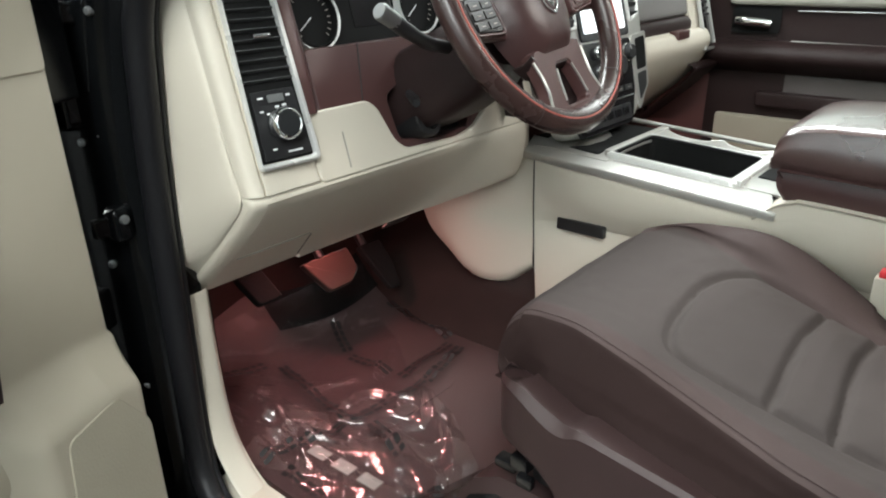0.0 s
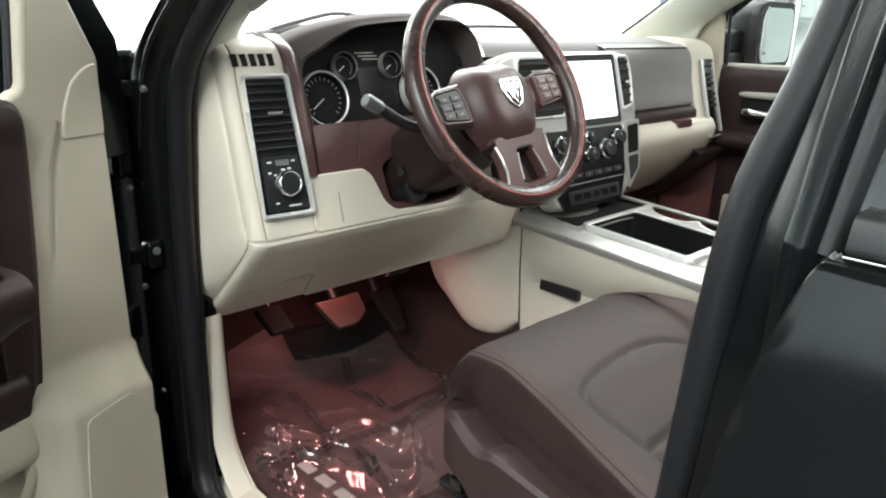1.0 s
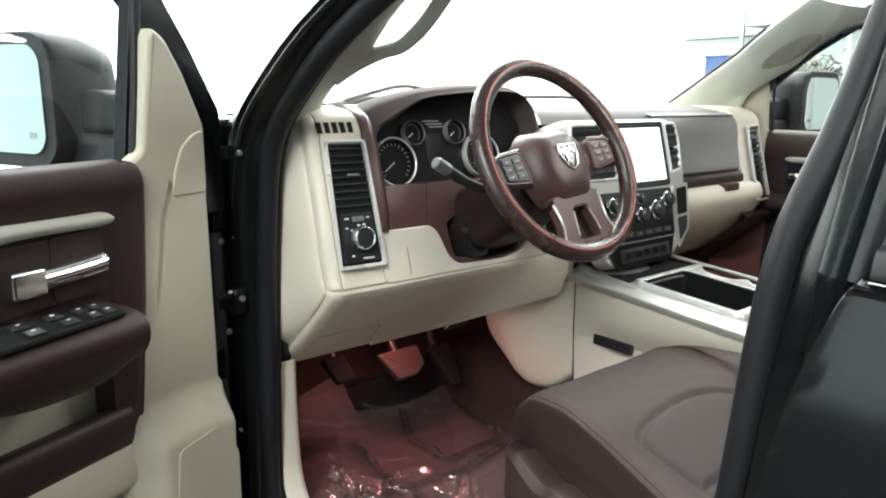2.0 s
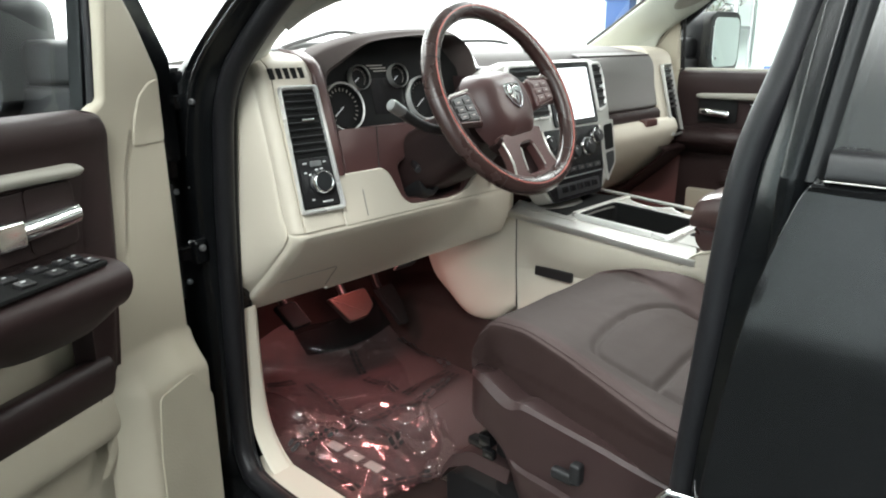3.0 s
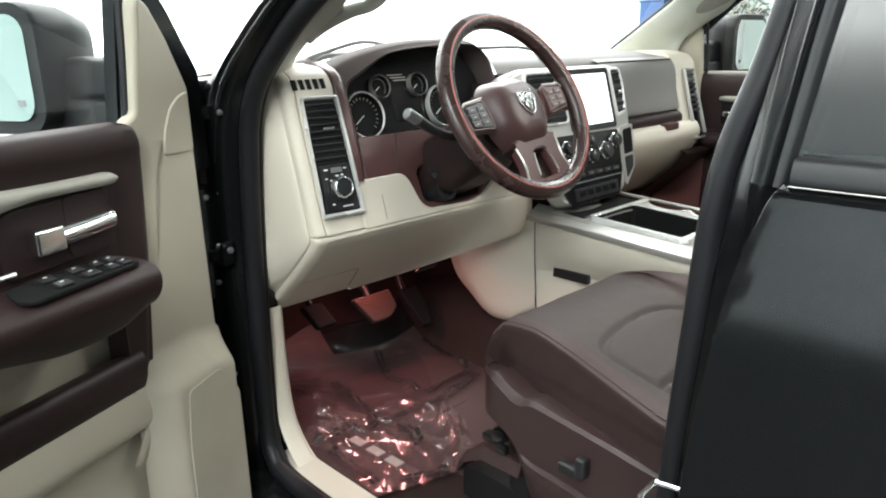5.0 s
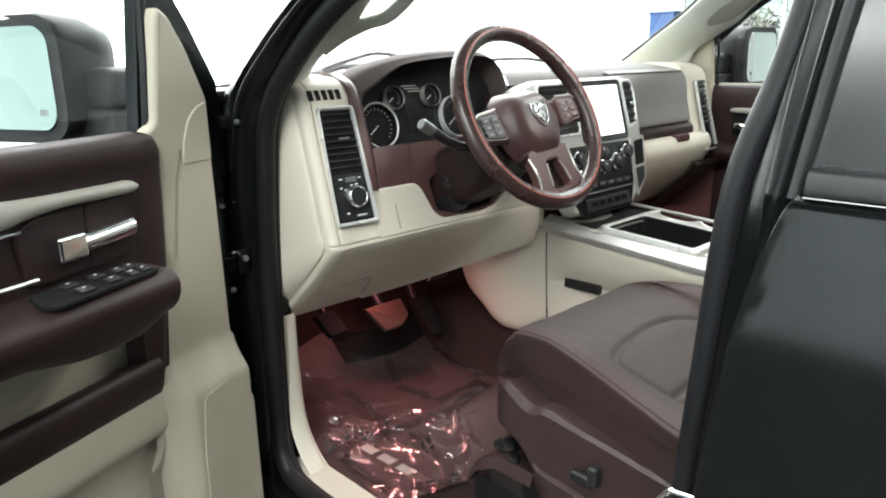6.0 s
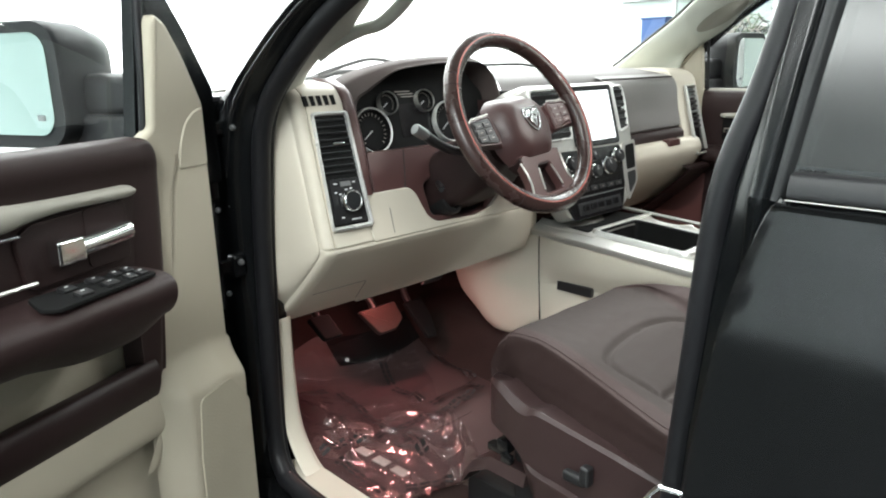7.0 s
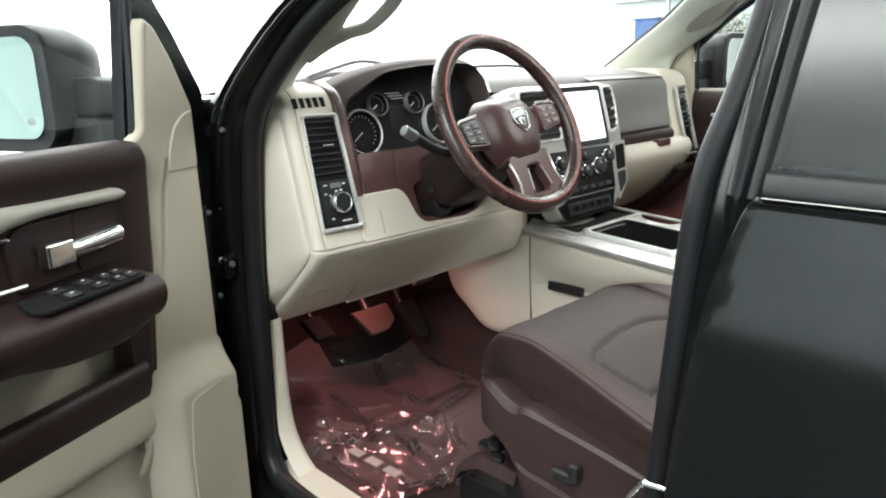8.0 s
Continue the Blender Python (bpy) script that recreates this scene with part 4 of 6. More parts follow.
HOODIN = [(-0.645, 1.315), (-0.652, 1.395), (-0.645, 1.436), (-0.602, 1.459), (-0.552, 1.483), (-0.514, 1.497), (-0.455, 1.504), (-0.370, 1.510), (-0.282, 1.511), (-0.245, 1.503), (-0.224, 1.478), (-0.217, 1.43), (-0.222, 1.315)]


def hood_y(z):
    return 0.925 + SLOPE * (z - 1.30)


ho, hi = [crom([(x, 0, z) for x, z in p], 4) for p in (HOOD, HOODIN)]
rows = [[(p.x, 1.12, p.z - 0.03) for p in ho], [(p.x, hood_y(p.z) + 0.06, p.z) for p in ho], [(p.x, hood_y(p.z) + 0.012, p.z) for p in ho], [(p.x, hood_y(p.z), p.z - 0.004) for p in [a.lerp(b, 0.3) for a, b in zip(ho, hi)]], [(p.x, hood_y(p.z) + 0.002, p.z) for p in hi], [(p.x, hood_y(p.z) + 0.075, p.z - 0.004) for p in hi]]
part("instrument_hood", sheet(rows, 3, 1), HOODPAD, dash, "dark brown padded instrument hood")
clus = part("instrument_panel", plate(rpoly([(-0.64, -0.04), (-0.22, -0.04), (-0.225, 0.11), (-0.28, 0.175), (-0.45, 0.19), (-0.57, 0.16), (-0.635, 0.10)], 0.01), fr((0, 0.985, 1.33), (1, 0, 0), (0, SLOPE, 1)), 0.006), DIAL, dash, "black instrument cluster")
CF = fr((0, 0.985, 1.33), (1, 0, 0), (0, SLOPE, 1)) @ Matrix.Translation((0, 0, 0.006))
for cx, cy, r in ((-0.593, 0.040, 0.050), (-0.361, 0.044, 0.049), (-0.537, 0.097, 0.0255), (-0.427, 0.097, 0.0255)):
    GF = CF @ Matrix.Translation((cx, cy, 0))
    g = part("gauge", lathe([(r * 0.97, 0.0), (r * 0.93, 0.012), (r * 0.86, 0.014), (r * 0.82, 0.004), (0.0, 0.003)], GF), DIAL, clus, "round gauge with white ticks")
    part("gauge_ring", lathe([(r, 0.0), (r * 1.015, 0.010), (r * 0.985, 0.015), (r * 0.93, 0.013), (r * 0.92, 0.004)], GF), BRIGHT if r > 0.04 else SILVER, clus, "bright gauge ring")
    for k in range(19):
        a = radians(225 - 15 * k)
        part("gauge_tick", fbox(GF @ pose(0, 0, 0, 0, 0, math.degrees(a)) @ Matrix.Translation((r * 0.72, 0, 0.0045)), -r * 0.06, r * 0.06, -0.0007, 0.0007, 0, 0.0006, 0), PALE, clus)
    part("gauge_needle", fbox(GF @ pose(0, 0, 0, 0, 0, 215) @ Matrix.Translation((0, 0, 0.006)), 0, r * 0.6, -0.0006, 0.0006, 0, 0.001, 0), MARK, clus)
part("display", fbox(CF @ Matrix.Translation((-0.46, 0.06, 0.0)), -0.045, 0.045, -0.04, 0.035, 0, 0.001, 0.0), GLOSSBLACK, clus)
for k in range(3):
    part("display_line", fbox(CF @ Matrix.Translation((-0.483 + 0.008 * k, 0.122 - 0.006 * k, 0.001)), -0.022, 0.022, -0.0010, 0.0010, 0, 0.0008, 0), PALE, clus)
# brown panels between cluster and knee cover
CP = fr((0, 0.925, 1.30), (1, 0, 0), (0, SLOPE, 1))


def cp(pts):
    return [(x, (z - 1.30) * 1.036) for x, z in pts]


cp_out = rpoly(cp([(-0.66, 1.335), (-0.50, 1.335), (-0.33, 1.335), (-0.20, 1.335), (-0.20, 1.20), (-0.30, 1.158), (-0.42, 1.152), (-0.66, 1.152)]), 0.008)
cp_in = rpoly(cp([(-0.518, 1.253), (-0.467, 1.271), (-0.414, 1.271), (-0.364, 1.25), (-0.33, 1.203), (-0.343, 1.178), (-0.398, 1.173), (-0.509, 1.186)]), 0.012)
colp = part("column_panel", ringplate(cp_out, cp_in, CP @ Matrix.Translation((0, 0, -0.02)), 0.026, 0.006), BROWN_REDLIT, dash, "dark brown panel round the column")
part("column_recess", join(grid([[CP @ Vector((*p, d)) for p in cp_in] for d in (0.001, -0.03, -0.075)], closed=True), plate(cp_in, CP @ Matrix.Translation((0, 0, -0.08)), 0.004)), BLACKPL, colp, "dark recess under the column")
part("panel_seam", tube([CP @ Vector((-0.556, 0.034, 0.0062)), CP @ Vector((-0.566, -0.02, 0.0062)), CP @ Vector((-0.574, -0.056, 0.0062))], 0.0012, 6), PRINT, colp)
part("pod_edge", sheet([[(-0.698, y + 0.026, z + 0.002), (-0.695, y - 0.008, z), (-0.684, y - 0.013, z), (-0.668, y - 0.009, z), (-0.650, y + 0.03, z)] for y, z in ((1.02, 1.484), (0.972, 1.462), (0.95, 1.425), (0.922, 1.33), (0.905, 1.255))], 4, 3), BROWN_REDLIT, dash, "dark brown edge strip")

# centre stack
cs = part("centre_fascia", plate(rpoly([(-0.252, 0.135), (-0.20, 0.158), (0.19, 0.158), (0.238, 0.142), (0.250, 0.07), (0.246, 0.0), (0.208, -0.130), (0.146, -0.196), (-0.098, -0.196), (-0.165, -0.06), (-0.225, 0.05), (-0.255, 0.10)], 0.03, 6), fr((0.008, 0.862, 1.30), (1, 0, 0), (0, SLOPE, 1)) @ Matrix.Translation((0, 0, -0.055)), 0.055, 0.012, 3), SILVER, dash, "satin silver centre stack surround")
SF = fr((0.012, 0.862, 1.30), (1, 0, 0), (0, SLOPE, 1))
part("screen_frame", plate(rrect(0.204, 0.162, 0.010, 4, 0.0655, 0.067), SF, 0.004, 0.002), GLOSSBLACK, cs, "gloss black screen frame")
part("screen", plate(rrect(0.172, 0.132, 0.005, 4, 0.0640, 0.067), SF, 0.0015, 0, 1, 0.004), SCREEN, cs, "white lit touch screen")
for vo, vi, n in (([(-0.190, 0.148), (-0.043, 0.148), (-0.043, 0.012), (-0.160, 0.012), (-0.198, 0.10)], [(-0.182, 0.140), (-0.048, 0.140), (-0.048, 0.018), (-0.156, 0.018), (-0.189, 0.10)], 5), ([(0.172, 0.146), (0.224, 0.146), (0.232, 0.10), (0.222, 0.022), (0.176, 0.010)], [(0.178, 0.139), (0.219, 0.139), (0.226, 0.098), (0.216, 0.030), (0.181, 0.019)], 6)):
    part("vent_surround", ringplate(rpoly(vo[::-1], 0.012), rpoly(vi[::-1], 0.010), SF, 0.006, 0.002), BRIGHT, cs, "bright vent surround")
    v = part("air_vent", plate(rpoly(vi[::-1], 0.010), SF, 0.0012), GLOSSBLACK, cs, "black air vent")
    lo, hi_, x0, x1 = min(p[1] for p in vi), max(p[1] for p in vi), min(p[0] for p in vi), max(p[0] for p in vi)
    for i in range(n):
        y = hi_ - (hi_ - lo) * (i + 0.6) / n
        a, b = (x0 + 0.006 + max(0, 0.10 - y) * 0.45, x1 - 0.004) if x0 < 0 else (x0 + 0.003, x1 - 0.006 - max(0, 0.09 - y) * 0.06)
        part("vent_slat", fbox(SF @ Matrix.Translation((0, y, 0.004)) @ pose(0, 0, 0, 28), a, b, -0.0052, 0.0052, -0.001, 0.001, 0.0005), BLACKPL, v)
    part("vent_tab", fbox(SF @ Matrix.Translation(((x0 + x1) / 2, (lo + hi_) / 2, 0.006)), -0.007, 0.007, -0.004, 0.004, 0, 0.006, 0.0015), CHROME, v)
part("control_panel", plate(rpoly([(-0.150, -0.016), (0.163, -0.020), (0.150, -0.13), (0.118, -0.196), (-0.098, -0.196), (-0.135, -0.13)], 0.012), SF, 0.006, 0.002), GLOSSBLACK, cs, "black control panel with knobs")
for x, y, r in ((0.135, -0.050, 0.017), (0.085, -0.072, 0.021), (0.020, -0.040, 0.012), (0.020, -0.080, 0.016), (-0.082, -0.050, 0.017), (-0.082, -0.098, 0.017)):
    KF = SF @ Matrix.Translation((x, y, 0.006))
    kn = part("knob", lathe([(r, 0), (r, 0.012), (r * 0.85, 0.016), (0, 0.016)], KF, 22), BLACKPL, cs, "black rotary knob")
    part("knob_ring", lathe([(r * 1.14, 0), (r * 1.14, 0.003), (r * 1.02, 0.005), (r, 0.004), (r, 0)], KF, 22), CHROME, kn)
    part("knob_mark", fbox(KF @ pose(0, 0, 0, 0, 0, 40), -0.0008, 0.0008, r * 0.3, r * 0.8, 0.0158, 0.0166, 0), MARK, kn)
for i in range(6):
    part("button", fbox(SF @ Matrix.Translation((-0.075 + 0.038 * i, -0.122, 0.006)), -0.016, 0.016, -0.006, 0.006, 0, 0.004, 0.0015), BLACKPL, cs)
    part("button_mark", fbox(SF @ Matrix.Translation((-0.075 + 0.038 * i, -0.122, 0.010)), -0.004, 0.004, -0.0008, 0.0008, -0.0002, 0.0006, 0), PALE, cs)
part("bezel_line", tube([SF @ Vector((-0.105, -0.140, 0.007)), SF @ Vector((0.135, -0.140, 0.007))], 0.0016, 8), GREYMETAL, cs)
part("slot_panel", fbox(SF @ Matrix.Translation((0.012, -0.170, 0.006)), -0.095, 0.100, -0.016, 0.016, 0, 0.004, 0.002), BLACKPL, cs)
for i in range(5):
    part("toggle", fbox(SF @ Matrix.Translation((-0.055 + 0.034 * i, -0.168, 0.010)), -0.012, 0.012, -0.008, 0.008, 0, 0.004, 0.002), GLOSSBLACK, cs)
sd = part("side_trim", plate(rpoly([(0.172, -0.018), (0.240, -0.012), (0.218, -0.128), (0.160, -0.178), (0.153, -0.11)], 0.008), SF, 0.005, 0.001), SILVER, cs, "satin silver side of the stack")
part("side_pocket", plate(rpoly([(0.184, -0.026), (0.229, -0.022), (0.217, -0.090), (0.173, -0.093)], 0.007), SF, 0.0062, 0.0005), DIAL, sd, "black pocket")
part("side_pocket", plate(rpoly([(0.172, -0.100), (0.215, -0.097), (0.206, -0.130), (0.168, -0.158)], 0.007), SF, 0.0062, 0.0005), BLACKPL, sd, "black pocket")
part("stack_side", sheet([[(-0.25, 0.80 + 0.27 * (z - 1.1), z), (-0.245, 1.0, z)] for z in (1.18, 1.3, 1.42)], 1, 1), BROWN, dash)

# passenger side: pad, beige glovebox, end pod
part("glove_pad", sheet([[(x, 0.985, 1.462), (x, 0.955, 1.45), (x, 0.938, 1.42), (x, 0.930, 1.36), (x, 0.918, 1.305), (x, 0.925, 1.292)] for x in (0.23, 0.32, 0.5, 0.61, 0.635)], 3, 4), SHEENPAD, dash, "brown padded glovebox lid, greyed for its sheen")
part("glove_seam", tube([(0.235, 0.9565, 1.4535), (0.40, 0.9565, 1.4530), (0.632, 0.9565, 1.4525)], 0.0022, 6), BROWN, dash, "dark seam of the padded lid")
part("glove_groove", sheet([[(x, 0.94, 1.293), (x, 0.915, 1.29), (x, 0.905, 1.275), (x, 0.907, 1.255), (x, 0.93, 1.245)] for x in (0.23, 0.4, 0.66)], 3, 3), BROWN, dash)
part("glovebox", sheet([[(x, 0.95, 1.262), (x, 0.895, 1.258), (x, 0.878, 1.245), (x, 0.872, 1.215), (x, 0.900, 1.162), (x, 0.948, 1.109), (x, 0.998, 1.065), (x, 1.05, 1.022), (x, 1.13, 0.99)] for x in (0.17, 0.3, 0.5, 0.66, 0.70)], 3, 4), BEIGE, dash, "beige lower glovebox")
part("glove_latch", rbox(0.49, 0.56, 0.872, 0.90, 1.243, 1.264, 0.004), BROWN_REDLIT, dash, "brown latch of the glovebox")
XR = ((0.632, 0.07), (0.636, 0.012), (0.644, 0.0), (0.70, 0.0), (0.785, 0.006), (0.803, 0.022), (0.812, 0.05))
part("right_pod", sheet(dash_rows(TOP[:-2] + [(0.889, 1.215), (0.91, 1.205)], XR, 0.83), 4, 4), BEIGE, dash, "beige end of the dashboard")
VR = fr((0.722, 0.9145, 1.308), (0.995, 0.10, 0), (0, SLOPE, 1)) @ Matrix.Translation((0, 0, 0.002))
part("vent_frame", ringplate(rpoly([(-a, b) for a, b in quad_o][::-1], 0.008), rpoly([(-a, b) for a, b in quad_i][::-1], 0.006), VR, 0.010, 0.003), SILVER, dash, "satin silver vent frame")
v = part("air_vent", plate(rpoly([(-0.031, 0.107), (0.033, 0.107), (0.034, -0.107), (-0.042, -0.107)], 0.004), VR, 0.002), GLOSSBLACK, dash, "black air vent")
for i in range(8):
    part("vent_slat", fbox(VR @ Matrix.Translation((0, 0.094 - 0.0165 * i, 0.005)) @ pose(0, 0, 0, 25), -0.031, 0.033, -0.0035, 0.0035, -0.001, 0.001, 0.0005), GREYMETAL if i in (1, 4) else BLACKPL, v)
part("right_lower", sheet(dash_rows(LOW[:5], [(-x, o) for x, o in lowcols2], 0.83), 4, 4), BROWN, dash)

# steering column, stalk, ignition
col = thing("steering_column", "dark brown steering column with a black stalk", "steering column")
CX, CY, CZ, TILT_W = -0.412, 0.715, 1.3933, radians(28.2)
WU = Vector((0, math.sin(TILT_W), math.cos(TILT_W)))
W0 = fr((CX, CY, CZ), (1, 0, 0), WU) @ Matrix.Rotation(radians(5), 4, "Z")  # the wheel's plane, z towards the driver, turned a little to the left
AX = -(W0.to_3x3() @ Vector((0, 0, 1)))


def col_loop(d, w, h, dz=0.0):
    c = Vector((CX, CY, CZ)) + AX * d
    return [c + Vector((a, 0, 0)) + WU * (b + dz) for a, b in rrect(w, h, min(w, h) * 0.3, 4)]


part("shroud", loft([col_loop(0.05, 0.09, 0.09), col_loop(0.06, 0.13, 0.13, -0.005), col_loop(0.12, 0.14, 0.125, -0.032), col_loop(0.19, 0.16, 0.13, -0.035), col_loop(0.27, 0.17, 0.13, -0.03)]), BROWN, col, "dark brown column shroud")
IG = fr((-0.462, 0.880, 1.212), (1, 0, 0.05), (0.05, 0.35, 1))
ig = part("ignition", lathe([(0.030, -0.06), (0.030, 0.004), (0.027, 0.009), (0.020, 0.010), (0.019, 0.002), (0, 0.002)], IG), BLACKPL, col, "black ignition switch")
part("key_slot", fbox(IG @ pose(0, 0, 0, 0, 0, 30), -0.0055, 0.0055, -0.017, 0.017, 0.0, 0.018, 0.003), SATIN, ig)
part("tilt_lever", tube([(-0.520, 0.86, 1.262), (-0.535, 0.835, 1.258), (-0.548, 0.82, 1.256)], [0.006, 0.0075, 0.006], 10), BLACKPL, col, "black tilt lever")
part("stalk", tube(crom([(-0.50, 0.80, 1.330), (-0.553, 0.79, 1.342), (-0.597, 0.785, 1.361), (-0.627, 0.782, 1.377)], 4), [0.009] * 4 + [0.0095] * 4 + [0.0105] * 4 + [0.0112], 12), BLACKPL, col, "black turn signal stalk")
part("stalk_end", tube([(-0.624, 0.782, 1.376), (-0.650, 0.779, 1.389), (-0.654, 0.779, 1.391)], [0.0110, 0.0116, 0.0098], 14), GREYMETAL, col, "grey stalk end")

# steering wheel
wheel = thing("steering_wheel", "brown leather steering wheel with silver spoke trim", "steering wheel")
RW, RT = 0.1850, 0.0180


def wp(x, y, z=0.0):
    return W0 @ Vector((x, y, z))


rows = []
for i in range(72):
    a = 2 * math.pi * i / 72
    c = Vector((math.cos(a), math.sin(a)))
    fat = 1.0 + 0.07 * (abs(math.sin(a * 1)) < 0.5)
    rows.append([wp(*(c * (RW + RT * fat * math.cos(2 * math.pi * j / 14))), RT * 0.92 * math.sin(2 * math.pi * j / 14)) for j in range(14)])
rows.append(rows[0])
rim = part("rim", grid(rows, closed=True), RIMLEATHER, wheel, "brown leather wrapped rim")
for a in (150, 30, 232, 308):
    ca, sa = math.cos(radians(a)), math.sin(radians(a))
    m = W0 @ Matrix.Rotation(radians(a), 4, "Z") @ Matrix.Translation((RW, 0, 0)) @ Matrix.Rotation(radians(90), 4, "X")
    part("rim_seam", lathe([(RT * 1.02, -0.001), (RT * 1.045, 0.0), (RT * 1.02, 0.001)], m, 16), BROWN, rim)
part("rim_sheen_line", tube([wp(RW * math.cos(2 * math.pi * i / 90), RW * math.sin(2 * math.pi * i / 90), RT * 0.925) for i in range(90)], 0.0013, 5, closed=True), REDSHEEN, rim, "stitched rim line, coloured red for the sheen")
pad = rpoly([(-0.054, 0.064), (0.054, 0.064), (0.082, 0.044), (0.092, 0.006), (0.088, -0.040), (0.072, -0.074), (0.050, -0.098), (-0.050, -0.098), (-0.072, -0.074), (-0.088, -0.040), (-0.092, 0.006), (-0.082, 0.044)], 0.022, 5)
hub = part("hub_pad", disc_dome(pad, W0 @ Matrix.Translation((0, 0, -0.030)), 0.050, 10, 4.0), BROWN_LEATHER, wheel, "brown leather hub pad")
part("hub_lip", loft([[W0 @ Vector((x * k, y * (1.0 + 0.02 * (k > 1)) - d, z)) for x, y in rpoly([(-0.072, -0.074), (0.072, -0.074), (0.050, -0.098), (-0.050, -0.098)], 0.008)] for k, d, z in ((1.02, 0.003, -0.032), (1.03, 0.005, -0.014), (1.0, 0.003, -0.004), (0.95, 0.0, 0.001))]), BROWN, hub, "dark lower lip of the hub")
EM = W0 @ Matrix.Translation((0.004, -0.006, 0.0195)) @ Matrix.Diagonal((1.2, 1.2, 1, 1))
part("emblem", ringplate(rpoly([(-0.020, 0.020), (0.020, 0.020), (0.0215, 0.004), (0.013, -0.016), (0.0, -0.025), (-0.013, -0.016), (-0.0215, 0.004)], 0.003), rpoly([(-0.0165, 0.0165), (0.0165, 0.0165), (0.0175, 0.004), (0.0105, -0.0135), (0.0, -0.0205), (-0.0105, -0.0135), (-0.0175, 0.004)], 0.003), EM, 0.0035, 0.001), CHROME, hub, "bright shield-shaped emblem")
part("emblem_shape", join(plate(rpoly([(-0.013, 0.014), (-0.004, 0.015), (0.0, 0.011), (0.004, 0.015), (0.013, 0.014), (0.0155, 0.004), (0.010, 0.000), (0.006, -0.008), (0.0, -0.017), (-0.006, -0.008), (-0.010, 0.000), (-0.0155, 0.004)], 0.002), EM, 0.004, 0.0012)), CHROME, hub, "bright raised emblem")
part("emblem_groove", join(fbox(EM @ Matrix.Translation((-0.0065, 0.004, 0.0035)) @ pose(0, 0, 0, 0, 0, 35), -0.0045, 0.0045, -0.0012, 0.0012, 0, 0.0009, 0), fbox(EM @ Matrix.Translation((0.0065, 0.004, 0.0035)) @ pose(0, 0, 0, 0, 0, -35), -0.0045, 0.0045, -0.0012, 0.0012, 0, 0.0009, 0), fbox(EM @ Matrix.Translation((0, -0.006, 0.0035)), -0.001, 0.001, -0.006, 0.004, 0, 0.0009, 0)), BROWN, hub)
part("hub_back", disc_dome([(a * 0.95, b * 0.95) for a, b in pad], W0 @ Matrix.Translation((0, 0, -0.031)) @ Matrix.Diagonal((1, 1, -1, 1)), 0.035, 4, 2.5), BROWN, wheel)
# lower spokes: one bezel with a slot, bright edges on both sides
sl_out = rpoly([(-0.066, -0.070), (0.066, -0.070), (0.060, -0.125), (0.078, -0.172), (-0.078, -0.172), (-0.060, -0.125)], 0.012, 5)
sl_in = rpoly([(-0.019, -0.098), (0.019, -0.098), (0.025, -0.125), (0.030, -0.158), (-0.030, -0.158), (-0.025, -0.125)], 0.010, 5)
lo = part("spoke", ringplate(sl_out, sl_in, W0 @ Matrix.Translation((0, 0, -0.018)), 0.020, 0.004), BROWN_REDLIT, wheel, "brown lower spoke with a slot")
part("slot_back", plate(rpoly([(-0.05, -0.08), (0.05, -0.08), (0.055, -0.168), (-0.055, -0.168)], 0.01), W0 @ Matrix.Translation((0, 0, -0.028)), 0.006, 0.001), BROWN, lo)
